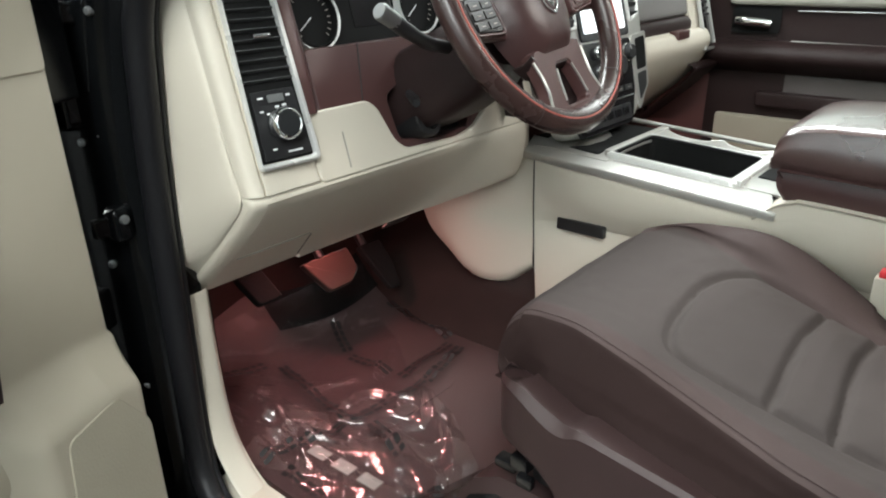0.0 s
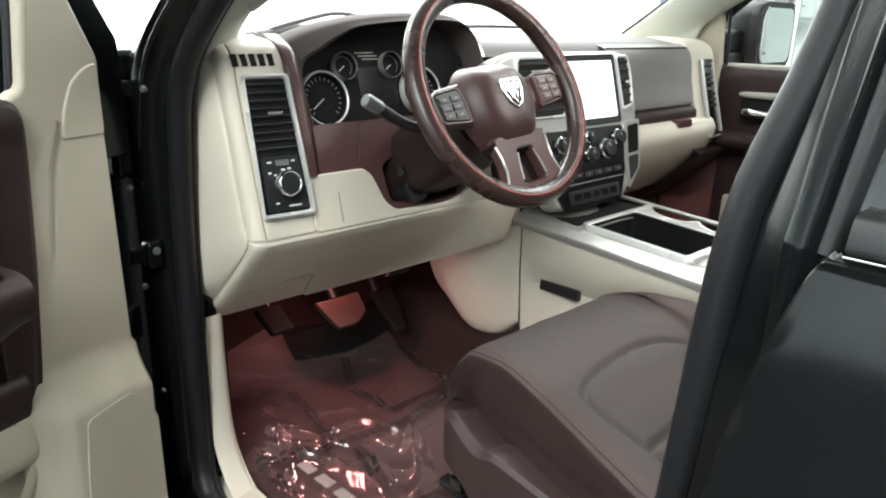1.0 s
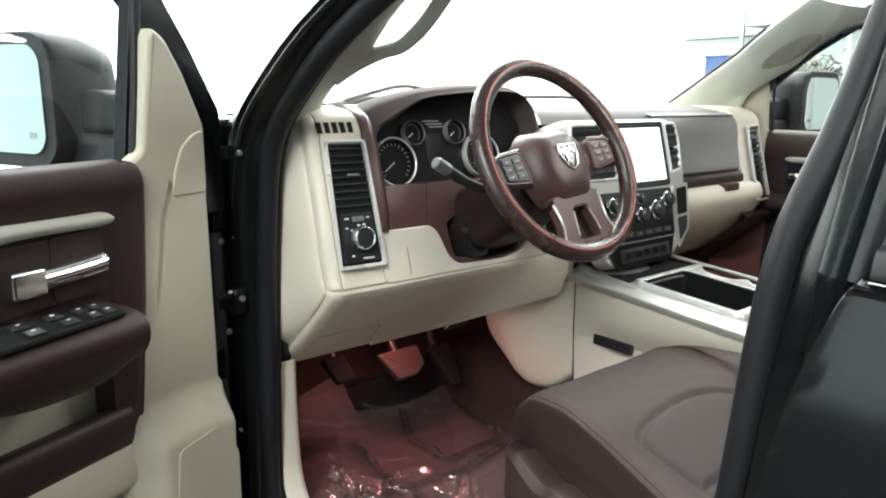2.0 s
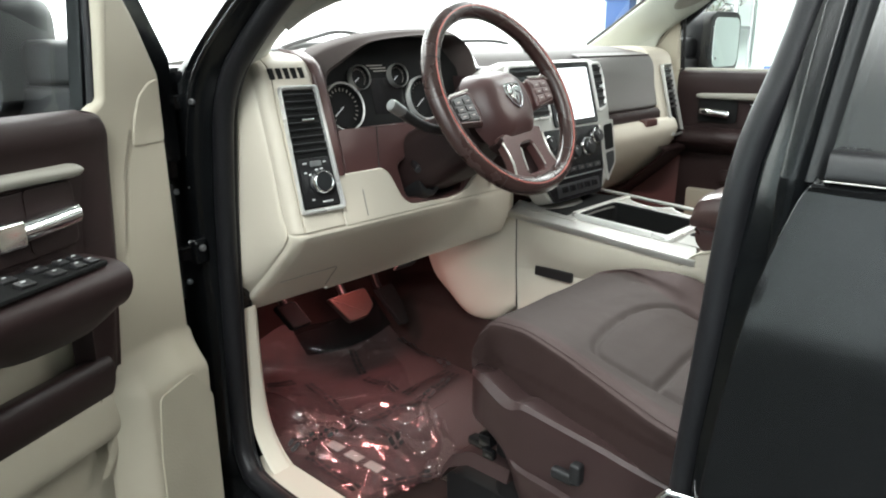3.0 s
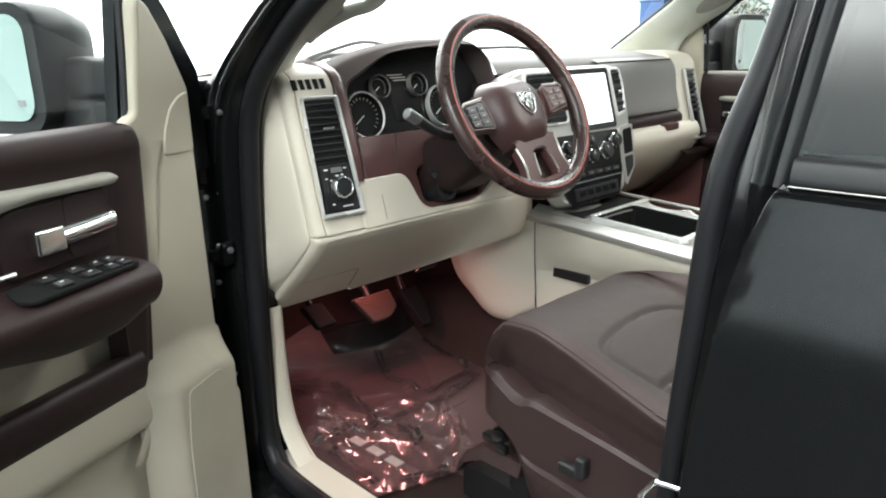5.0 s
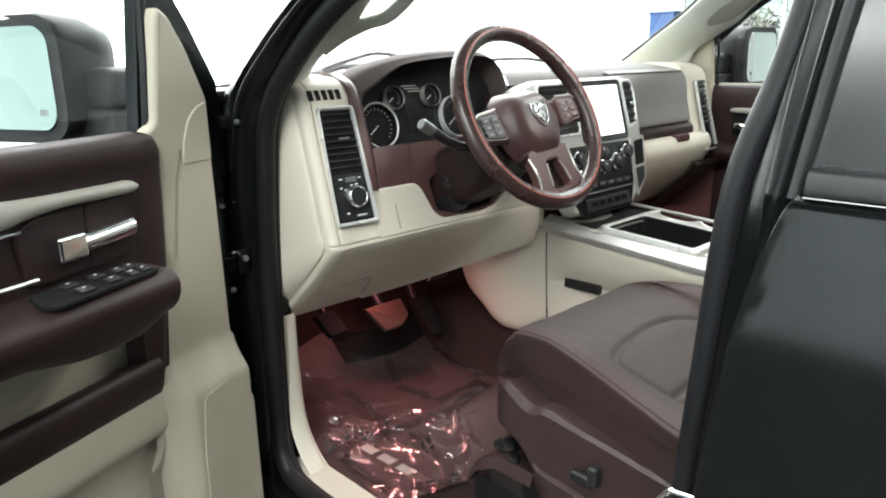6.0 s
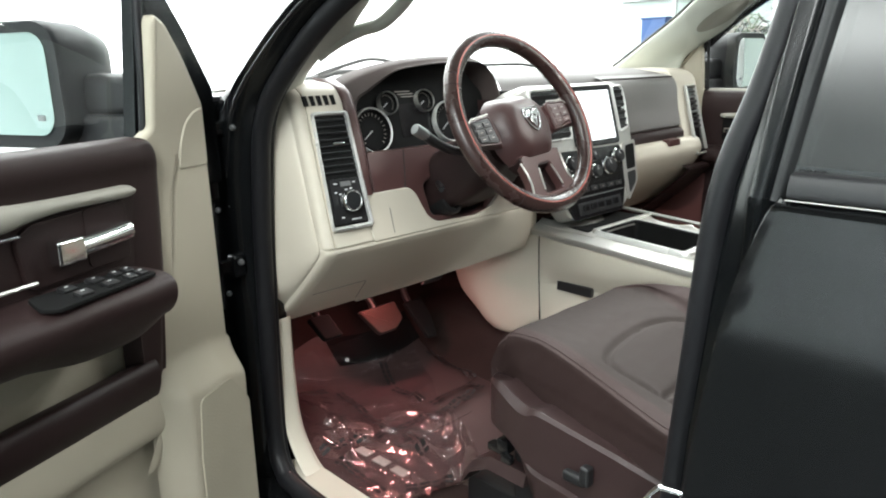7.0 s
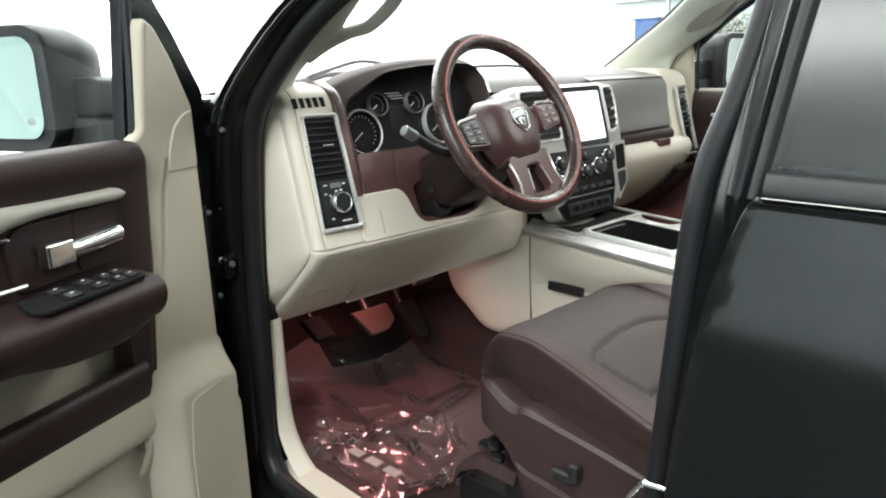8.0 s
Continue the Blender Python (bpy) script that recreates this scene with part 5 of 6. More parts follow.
for s in (-1, 1):
    part("spoke_trim", tube([wp(s * 0.0665, -0.085, 0.000), wp(s * 0.0625, -0.11, 0.001), wp(s * 0.0620, -0.13, 0.001), wp(s * 0.069, -0.152, 0.001)], 0.0022, 8), SILVER, lo, "satin silver edge")
    part("spoke_trim", tube([wp(s * 0.0205, -0.104, 0.0015), wp(s * 0.0262, -0.125, 0.002), wp(s * 0.0305, -0.150, 0.002)], 0.0016, 8), SILVER, lo, "satin silver edge")
    sp = part("spoke", sheet([[wp(s * x, y + h, -0.018), wp(s * x, y + h * 0.85, -0.004 + k), wp(s * x, y, 0.001 + k), wp(s * x, y - h * 0.85, -0.004 + k), wp(s * x, y - h, -0.018)] for x, y, h, k in ((0.06, -0.008, 0.036, -0.012), (0.10, -0.007, 0.032, -0.006), (0.14, -0.004, 0.030, -0.004), (0.178, 0.0, 0.036, -0.006))], 4, 4, 0.008), BROWN_REDLIT, wheel)
    bt = part("button_pad", plate(rpoly([(s * 0.095, -0.033), (s * 0.152, -0.026), (s * 0.156, 0.018), (s * 0.099, 0.022)][:: s], 0.008), W0 @ Matrix.Translation((0, 0, -0.008)), 0.009, 0.003), BLACKPL if s < 0 else BROWN_REDLIT, sp, "moulded button pad")
    part("button_frame", ringplate(rpoly([(s * 0.090, -0.038), (s * 0.157, -0.031), (s * 0.161, 0.022), (s * 0.095, 0.027)][:: s], 0.009), rpoly([(s * 0.0945, -0.033), (s * 0.1525, -0.026), (s * 0.1565, 0.018), (s * 0.0995, 0.022)][:: s], 0.008), W0 @ Matrix.Translation((0, 0, -0.008)), 0.0085, 0.002), BROWN_REDLIT, sp)
    part("pad_edge", tube([wp(s * 0.1625, 0.016, 0.000), wp(s * 0.150, 0.0245, 0.001), wp(s * 0.098, 0.0285, 0.001)], 0.0014, 8), SILVER, sp, "satin silver edge line")
    for i in range(3):
        for j in range(2):
            BM = W0 @ Matrix.Translation((s * (0.113 + 0.026 * j), 0.008 - 0.014 * i, 0.001))
            part("button", fbox(BM, -0.0115, 0.0115, -0.0055, 0.0055, 0, 0.0022, 0.001), BLACKPL if s < 0 else BROWN_REDLIT, sp)
            part("button_mark", fbox(BM @ Matrix.Translation((0, 0, 0.0022)), -0.003 - 0.001 * ((i + j) % 2), 0.004, -0.0008, 0.0008, -0.0004, 0.0005, 0), PALE, sp)

# ---- centre console ----
con = thing("centre_console", "beige centre console with silver top and open bins", "console")
part("side_panel", sheet([[(-0.152, 0.8735, 1.080), (-0.152, 0.8735, 1.04), (-0.151, 0.8735, 1.0), (-0.149, 0.8735, 0.955), (-0.148, 0.8735, 0.94), (-0.143, 0.8735, 0.86), (-0.13, 0.8735, 0.70), (-0.13, 0.8735, 0.61)]] + [[(-0.148, y, z1), (-0.150, y, z1 - 0.02), (-0.143, y, 1.0), (-0.122, y, 0.955), (-0.118, y, 0.94), (-0.135, y, 0.86), (-0.15, y, 0.70), (-0.15, y, 0.61)] for y, z1 in ((0.80, 1.075), (0.6, 1.062), (0.43, 1.051), (0.40, 1.062), (0.36, 1.070), (0.30, 1.067), (-0.1, 1.060))], 3, 4), BEIGE, con, "beige console side panel")
part("far_side_panel", rbox(0.176, 0.196, -0.1, 0.87, 0.61, 1.06, 0.005), BEIGE, con)
part("front_panel", sheet([[(-0.152, 0.874, 1.078), (-0.165, 0.96, 1.07), (-0.175, 1.06, 1.04), (-0.165, 1.16, 1.0)], [(-0.150, 0.874, 0.98), (-0.172, 0.96, 0.97), (-0.185, 1.06, 0.96), (-0.165, 1.17, 0.95)], [(-0.146, 0.876, 0.90), (-0.165, 0.96, 0.88), (-0.172, 1.06, 0.87), (-0.15, 1.16, 0.88)], [(-0.14, 0.88, 0.845), (-0.15, 0.95, 0.80), (-0.15, 1.04, 0.79), (-0.13, 1.13, 0.83)], [(-0.10, 0.90, 0.82), (-0.11, 0.96, 0.775), (-0.11, 1.04, 0.77), (-0.10, 1.12, 0.81)]], 4, 4), BEIGE, con, "beige rounded front panel of the console")
part("panel_seam", tube([(-0.1530, 0.8735, 1.076), (-0.1520, 0.8735, 0.98), (-0.1480, 0.8735, 0.90), (-0.143, 0.8735, 0.83)], 0.0014, 6), BLACKPL, con)
part("mesh_pocket", fbox(fr((-0.126, 0.785, 0.948), (0, 1, 0), (0.08, 0, 1)), -0.06, 0.045, -0.012, 0.012, -0.006, 0.008, 0.002), BLACKPL, con, "black slot in the console side")


def ctop(x, y, dz=0.0):
    return Vector((x, y, 1.0625 + 0.064 * (y - 0.43) + 0.009 * (1 - abs(x) / 0.15) + dz))


part("top_panel", sheet([[(s, y - k, ctop(s, y).z + d) for s, d, k in ((-0.153, -0.015, 0.0), (-0.153, -0.004, 0.0), (-0.146, 0.0, 0.0), (-0.10, 0.001, -0.02), (-0.060, 0.002, -0.036))] for y in (0.90, 0.86, 0.75, 0.6, 0.45, 0.43, 0.418)], 2, 3, 0.003), SILVER, con, "satin silver console top")
part("top_panel", sheet([[(x, y, ctop(x, y).z + 0.001) for x in (-0.08, 0.0, 0.10, 0.19)] for y in (0.40, 0.50)], 2, 2, 0.004), SILVER, con)
part("top_panel", sheet([[(x, y, ctop(x, y).z + 0.001) for x in (-0.11, -0.05, 0.05, 0.12)] for y in (0.74, 0.90)], 2, 2, 0.004), SILVER, con)
part("rear_body", sheet([[(-0.150, y, z - 0.03), (-0.149, y, z - 0.006), (-0.140, y, z), (0.0, y, z + 0.002), (0.14, y, z), (0.15, y, z - 0.03)] for y, z in ((0.452, 1.045), (0.436, 1.060), (0.416, 1.076), (0.395, 1.083), (0.37, 1.086), (0.2, 1.080), (-0.1, 1.075))], 3, 3), BEIGE, con, "beige console body under the armrest")
# open bin with a raised bright frame, its near wall, and two cup holders behind it
BF = fr((0.007, 0.628, 1.0905), (1, 0, 0), (0, 1, 0.065))
b_in = rrect(0.170, 0.232, 0.014, 5)
part("bin_frame", ringplate(rrect(0.194, 0.262, 0.02, 5), b_in, BF, 0.016, 0.005, -0.016), BRIGHT, con, "bright silver bin frame")
part("bin_lip", tube([BF @ Vector((x, y, -0.002)) for x, y in rrect(0.168, 0.230, 0.013, 5)], 0.0022, 6, closed=True), BLACKPL, con)
bn = part("bin", join(grid([[BF @ Vector((x * k, y * k, d)) for x, y in b_in] for d, k in ((-0.004, 0.99), (-0.05, 0.98), (-0.115, 0.96))], closed=True), fbox(BF, -0.09, 0.09, -0.118, 0.118, -0.124, -0.115, 0)), DIAL, con, "deep black open bin")
for x in (-0.028, 0.012):
    part("socket", lathe([(0.013, -0.004), (0.013, 0.004), (0.010, 0.004), (0.009, -0.002), (0, -0.002)], BF @ Matrix.Translation((x, 0.098, -0.05)) @ pose(0, 0, 0, 70), 16), GREYMETAL, bn, "metal power socket")
part("cross_bar", fbox(BF, -0.09, 0.172, 0.116, 0.132, -0.012, 0.001, 0.003, 3), SILVER, con, "silver bar between tray and bin")
part("cross_bar", fbox(BF, -0.09, 0.172, -0.132, -0.112, -0.012, 0.001, 0.003, 3), BRIGHT, con)
part("far_rim", tube([BF @ Vector((0.178, y, -0.002)) for y in (0.26, 0.10, -0.05, -0.13)], 0.005, 8), SILVER, con, "silver far edge of the console")
part("cup_holders", fbox(BF, 0.090, 0.178, -0.13, 0.13, -0.06, -0.022, 0.002), DIAL, con, "black cup holder recess")
wave = [(0.116, 0.160), (0.085, 0.130), (0.045, 0.118), (0.010, 0.128), (-0.008, 0.155), (-0.030, 0.132), (-0.065, 0.118), (-0.095, 0.130), (-0.116, 0.160)]
wv = crom([(x, y, 0.0) for y, x in wave], 6)
part("wave_edge", sheet([[BF @ Vector((0.090, p.y, -0.003)), BF @ Vector((p.x - 0.006, p.y, -0.003)), BF @ Vector((p.x, p.y, -0.001)), BF @ Vector((p.x + 0.002, p.y, -0.008)), BF @ Vector((p.x + 0.002, p.y, -0.026))] for p in wv], 1, 1), SILVER, con, "wavy silver edge of the cup holders")
part("tray", rbox(-0.090, 0.172, 0.768, 0.95, 1.03, 1.094, 0.006), DIAL, con, "black rubber tray below the stack")
part("rear_recess", fbox(BF @ Matrix.Translation((0.03, -0.152, 0)), -0.058, 0.09, -0.040, 0.013, -0.03, -0.0030, 0.003), DIAL, con)
ar = part("armrest_box", sheet([[(-0.137, y - 0.012, 1.080 + b), (-0.144, y, 1.105 + k + b), (-0.142, y, 1.126 + k), (-0.13, y, 1.13 + k), (0.13, y, 1.13 + k), (0.142, y, 1.12 + k), (0.137, y - 0.012, 1.08 + b)] for y, k, b in ((0.415, -0.012, 0.0), (0.424, -0.002, 0.0), (0.40, 0.0, 0.0), (0.2, -0.006, -0.010), (-0.1, -0.012, -0.014))], 3, 3), BROWN_LEATHER, con, "dark brown armrest box")
part("lid", sheet([[(-0.138, y, 1.128 + j), (-0.147, y, 1.148 + j), (-0.143, y, 1.182 + k), (-0.11, y, 1.205 + k), (0.11, y, 1.205 + k), (0.143, y, 1.182 + k), (0.147, y, 1.148 + j), (0.138, y, 1.128 + j)] for y, k, j in ((0.438, -0.055, 0), (0.433, -0.025, 0), (0.405, -0.006, 0), (0.3, 0.0, -0.006), (-0.1, 0.0, -0.010))], 4, 4), LIDLEATHER, ar, "glossy brown leather armrest lid")
part("lid_front", plate(rpoly([(-0.138, 1.128), (0.138, 1.128), (0.135, 1.150), (-0.135, 1.150)], 0.004), fr((0, 0.436, 0), (-1, 0, 0), (0, 0, 1)), 0.003, 0.001), BROWN_LEATHER, ar)

# ---- seats ----


GROOVES = [crom([(-0.205, 0.04, 0), (-0.210, 0.22, 0), (-0.198, 0.36, 0), (-0.170, 0.405, 0), (-0.10, 0.428, 0), (0.0, 0.437, 0), (0.06, 0.428, 0), (0.095, 0.405, 0), (0.104, 0.38, 0), (0.083, 0.303, 0), (0.061, 0.203, 0), (0.046, 0.04, 0)], 24)]
GROOVES[0] = [p + Vector((0.024, 0.012, 0)) for p in GROOVES[0]]
GROOVES += [crom([(-0.181, y, 0), (0.0, y + 0.016, 0), (w, y + 0.008, 0)], 50) for y, w in ((0.286, 0.10), (0.216, 0.085), (0.115, 0.073))]
# front to back: y, drop of the top, piping to the left and right, rise of the bolsters
CUSHION = ((0.570, -0.115, 0.215, 0.175, 0), (0.610, -0.088, 0.222, 0.182, 0), (0.634, -0.056, 0.224, 0.188, 0), (0.636, -0.022, 0.218, 0.190, 0), (0.612, 0.002, 0.208, 0.190, 0), (0.56, 0.008, 0.208, 0.198, 0.0), (0.50, 0.004, 0.214, 0.208, 0.002), (0.40, -0.008, 0.240, 0.216, 0.003), (0.30, -0.024, 0.268, 0.222, 0.005), (0.20, -0.040, 0.295, 0.224, 0.008), (0.08, -0.055, 0.304, 0.226, 0.010), (0.0, -0.06, 0.304, 0.226, 0.010))
SECTION = ((-1, -0.016, -0.118, 0), (-1, -0.032, -0.095, 0), (-1, -0.027, -0.055, 0), (-1, -0.010, -0.018, 1), (-1, 0.0, -0.002, 1), (-0.91, 0, 0.004, 0.9), (-0.80, 0, 0.003, 0.55), (-0.62, 0, 0.001, 0), (-0.32, 0, -0.001, 0), (0, 0, 0.0, 0), (0.35, 0, -0.001, 0), (0.64, 0, 0.001, 0), (0.80, 0, 0.003, 0.55), (0.91, 0, 0.004, 0.9), (1, 0.0, -0.002, 1), (1, 0.008, -0.018, 1), (1, 0.010, -0.055, 0), (1, 0.004, -0.095, 0), (1, -0.02, -0.118, 0))


# inner bolster: y, seam with the cloth, crest, height of the crest
ROLL = ((0.08, 0.070, 0.205, 0.890), (0.215, 0.084, 0.212, 0.925), (0.245, 0.090, 0.214, 0.945), (0.29, 0.100, 0.216, 0.974), (0.333, 0.112, 0.217, 1.000), (0.408, 0.138, 0.217, 1.027), (0.45, 0.155, 0.218, 1.028), (0.50, 0.177, 0.217, 1.022), (0.56, 0.196, 0.212, 1.012), (0.60, 0.196, 0.204, 1.002))


def stitch(rows):
    """Press the stitched grooves into the cushion and let the cloth swell between them."""
    pts = np.array([(p.x, p.y) for g in GROOVES for p in g])
    for r in rows:
        for p in r:
            if p.z > 0.95 and p.y < 0.60:
                dist = math.sqrt(((pts - np.array((p.x, p.y))) ** 2).sum(1).min())
                p.z += -0.0085 * math.exp(-((dist / 0.0060) ** 2)) + 0.005 * min(1, dist / 0.05)
            p += 0.0016 * noise.noise_vector(p * 11) + 0.0007 * noise.noise_vector(p * 37)


def build_seat(cx):
    t = thing("front_seat", "brown-grey cloth truck seat with stitched panels", "seat", at=(cx, 0, 0), group="front seats")
    ctrl = []
    for y, drop, hl, hr, b in CUSHION:
        r = []
        for fx, dx, dz, kb in SECTION:
            low = max(0.0, -dz - 0.02) if drop < -0.03 else 0.0
            flare = max(0.0, min(1.0, (0.66 - y) / 0.1)) if dx * fx > 0.02 else 1.0
            r.append(Vector(((hl if fx < 0 else hr) * fx + dx * flare, y - 0.016 * abs(fx) ** 4 * (y > 0.52), max(1.0 + drop + dz + b * kb + low * 0.6, 0.915 if y > 0.585 else 0.920))))
        if y < 0.605:
            xb, xc, zc = [float(np.interp(y, [a[0] for a in ROLL], [a[k] for a in ROLL])) for k in (1, 2, 3)]
            top = 1.0 + drop
            inner = ((0.5 * xb, top - 0.001), (xb, top), (xb + 0.40 * (xc - xb), top + 0.55 * (zc - top) + 0.003), (xb + 0.80 * (xc - xb), top + 0.95 * (zc - top) + 0.003), (xc, zc - 0.003), (xc + 0.010, zc - 0.020), (xc + 0.010, zc - 0.050), (xc + 0.004, min(zc - 0.06, 0.94)), (xc - 0.02, 0.86))
            r[10:] = [Vector((x, y, z)) for x, z in inner]
        ctrl.append(r)
    nv = 12
    fine = [crom(r, nv) for r in ctrl]
    cols = [crom([r[j] for r in fine], 24) for j in range(len(fine[0]))]
    rows = [[c[i] for c in cols] for i in range(len(cols[0]))]
    stitch(rows)
    cut = [0, 4 * nv, int(5.6 * nv), 11 * nv, 15 * nv, 18 * nv]
    for a, b, nm, material, lab in ((0, 1, "cushion_side", SIDESHADE, "brown cushion side, darkened for shade"), (1, 2, "bolster", SEATLEATHER, "brown side bolster"), (2, 3, "cushion", FABRIC, "brown-grey cloth cushion"), (3, 4, "bolster", SEATLEATHER, "brown side bolster"), (4, 5, "cushion_side", SIDESHADE, "brown cushion side, darkened for shade")):
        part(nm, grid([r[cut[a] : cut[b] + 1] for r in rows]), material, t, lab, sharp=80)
    for j, rr in ((cut[1] + 5, 0.0011), (cut[4] - 5, 0.0011)):
        part("piping", tube([r[j] + Vector((0, 0, 0.0004)) for r in rows[72:]][::5], rr, 6), SEATLEATHER, t, "brown stitched seam")
    return t


seat = build_seat(-0.385)
part("seat_back", sheet([[(x, y - 0.10 * (1 - (abs(x) / 0.27) ** 2) * (y < 0.05), z) for x in (-0.27, -0.22, -0.1, 0.1, 0.19, 0.22)] for y, z in ((-0.16, 0.95), (0.04, 0.96), (0.02, 1.05), (-0.05, 1.30), (-0.12, 1.52), (-0.16, 1.60), (-0.22, 1.60), (-0.24, 1.3), (-0.2, 0.95))], 3, 4), FABRIC, seat)
# plastic base: an outer wall with a ledge low down, and a sloping rim that is broad at the front corner
WALL = ((0.19, 0.600, 0.925, 0.865), (-0.10, 0.612, 0.926, 0.865), (-0.20, 0.612, 0.928, 0.865), (-0.250, 0.600, 0.934, 0.865), (-0.277, 0.580, 0.940, 0.866), (-0.293, 0.551, 0.940, 0.868), (-0.303, 0.515, 0.929, 0.862), (-0.308, 0.490, 0.922, 0.848), (-0.311, 0.470, 0.923, 0.834), (-0.313, 0.445, 0.932, 0.826), (-0.315, 0.385, 0.927, 0.822), (-0.320, 0.30, 0.920, 0.815), (-0.327, 0.20, 0.912, 0.81), (-0.330, 0.0, 0.905, 0.81))
RIM = (0.004, 0.004, 0.006, 0.008, 0.012, 0.018, 0.022, 0.024, 0.020, 0.012, 0.011, 0.011, 0.011, 0.011)
rows = [[] for _ in range(9)]
for (x, y, z, zl), w in zip(WALL, RIM):
    nx = 1 if x < -0.285 else 0.6 if x < -0.24 else 0.0
    ny = 1 - nx
    low = smooth((0.49 - y) / 0.06)  # the skirt hangs down only behind the front corner
    for k, (ins, zz) in enumerate(((0.016, zl - 0.012 - 0.10 * low), (-0.006 * low + 0.004, zl - 0.010 - 0.05 * low), (-0.009 * low + 0.002, zl - 0.008 - 0.004 * low), (-0.007 * low + 0.001, zl - 0.004), (0.003 * low, zl), (0.001, zl * 0.3 + z * 0.7), (0.0, z), (w * 0.55, z + w * 0.55), (w * 0.55 + 0.080, z + w * 0.45 - 0.012))):
        rows[k].append((x + ins * nx, y - ins * ny, zz))
base = part("seat_base", sheet(rows, 1, 4), BASEBROWN, seat, "brown plastic seat base", sharp=28)
part("track_bracket", join(rbox(-0.262, -0.240, 0.570, 0.605, 0.785, 0.80, 0.003), rbox(-0.268, -0.245, 0.548, 0.575, 0.797, 0.822, 0.003), rbox(-0.275, -0.262, 0.535, 0.560, 0.782, 0.800, 0.003)), GLOSSBLACK, seat, "black track bracket")
part("base_core", rbox(-0.245, 0.19, 0.0, 0.56, 0.68, 0.90, 0.02), BLACKPL, seat)
part("seat_switch", join(fbox(fr((-0.318, 0.355, 0.862), (0, -1, 0), (0, 0, 1)), -0.022, 0.020, -0.010, 0.008, 0, 0.016, 0.005, 3), fbox(fr((-0.318, 0.334, 0.876), (0, -1, 0), (0, 0, 1)), -0.008, 0.010, -0.018, 0.016, 0, 0.019, 0.005, 3)), BLACKPL, seat, "black power seat switch")
for x in (-0.24, 0.15):
    part("track", rbox(x, x + 0.05, 0.02, 0.68, 0.62, 0.69, 0.004), BLACKPL, seat, "black seat track")
part("track_cover", loft([[Vector((a, y, z)) for a, z in ((-0.28, 0.755 - h), (-0.21, 0.755 - h), (-0.21, 0.775 - h), (-0.27, 0.778 - h))] for y, h in ((0.50, 0.0), (0.59, 0.0), (0.635, 0.025), (0.66, 0.06))]), BASEBROWN, seat, "brown track cover")
copy_thing(seat, Matrix.Translation((0.40, 0, 0)))
bk = thing("seat_belt_buckle", "beige seat belt buckle with red button", "buckle", at=(-0.165, 0.232, 0.926))
part("buckle_body", rbox(-0.012, 0.012, -0.035, 0.03, 0.0, 0.075, 0.004), BEIGE, bk)
part("release_button", rbox(-0.010, 0.010, -0.030, 0.025, 0.074, 0.086, 0.003), RED, bk, "red release button")

# ---- foot well ----
mat_ob = thing("floor_mat", "dark brown rubber floor mat with a ribbed heel pad", "floor mat")
def toe(y):
    """How far the mat climbs the toe board."""
    return 4.07 * max(0.0, y - 1.20) ** 2.3


rows = []
for i in range(31):
    v = i / 30
    r = []
    for j in range(25):
        u = j / 24
        x = -0.768 + 0.60 * u
        y0 = 0.80 - 0.10 * min(1, u / 0.55) + 0.16 * max(0, u - 0.72) / 0.28
        y = y0 + (1.415 - 0.10 * abs(u - 0.45) - y0) * v
        r.append((x, y, 0.634 + toe(y)))
    rows.append([(r[0][0] - 0.003, r[0][1], r[0][2] - 0.012)] + r + [(r[-1][0] + 0.003, r[-1][1], r[-1][2] - 0.012)])
rows = [[(x, y - 0.003, z - 0.012) for x, y, z in rows[0]]] + rows + [[(x, y + 0.003, z - 0.010) for x, y, z in rows[-1]]]
part("mat_body", grid(rows), RUBBERMAT, mat_ob)
part("heel_pad", plate(rpoly([(-0.60, 0.93), (-0.33, 0.93), (-0.33, 1.19), (-0.60, 1.19)], 0.03, 5), Matrix.Translation((0, 0, 0.634)), 0.0012, 0.0005), RUBBERMAT, mat_ob, "raised heel pad")
# near-black patch across the upper end of the mat
part("toe_patch", grid([[(-0.47 + 0.31 * j / 8, 1.335 + 0.075 * i / 6 - 0.02 * math.sin(j * 0.39), 0.636 + toe(1.335 + 0.075 * i / 6 - 0.02 * math.sin(j * 0.39))) for j in range(9)] for i in range(7)]), DIAL, mat_ob, "black patch on the toe board")
BARS = fr((-0.664, 0.912, 0.6345), (0.03, -1, 0), (1, 0.03, 0))
for i in range(3):
    part("marking_bar", fbox(BARS @ Matrix.Translation((-0.065 + 0.062 * i, 0, 0)), -0.021, 0.021, -0.012, 0.012, 0, 0.0012, 0), PALE, mat_ob, "pale worn marking bar")
film = thing("plastic_film", "crumpled clear plastic film with black print over the mat", "film")


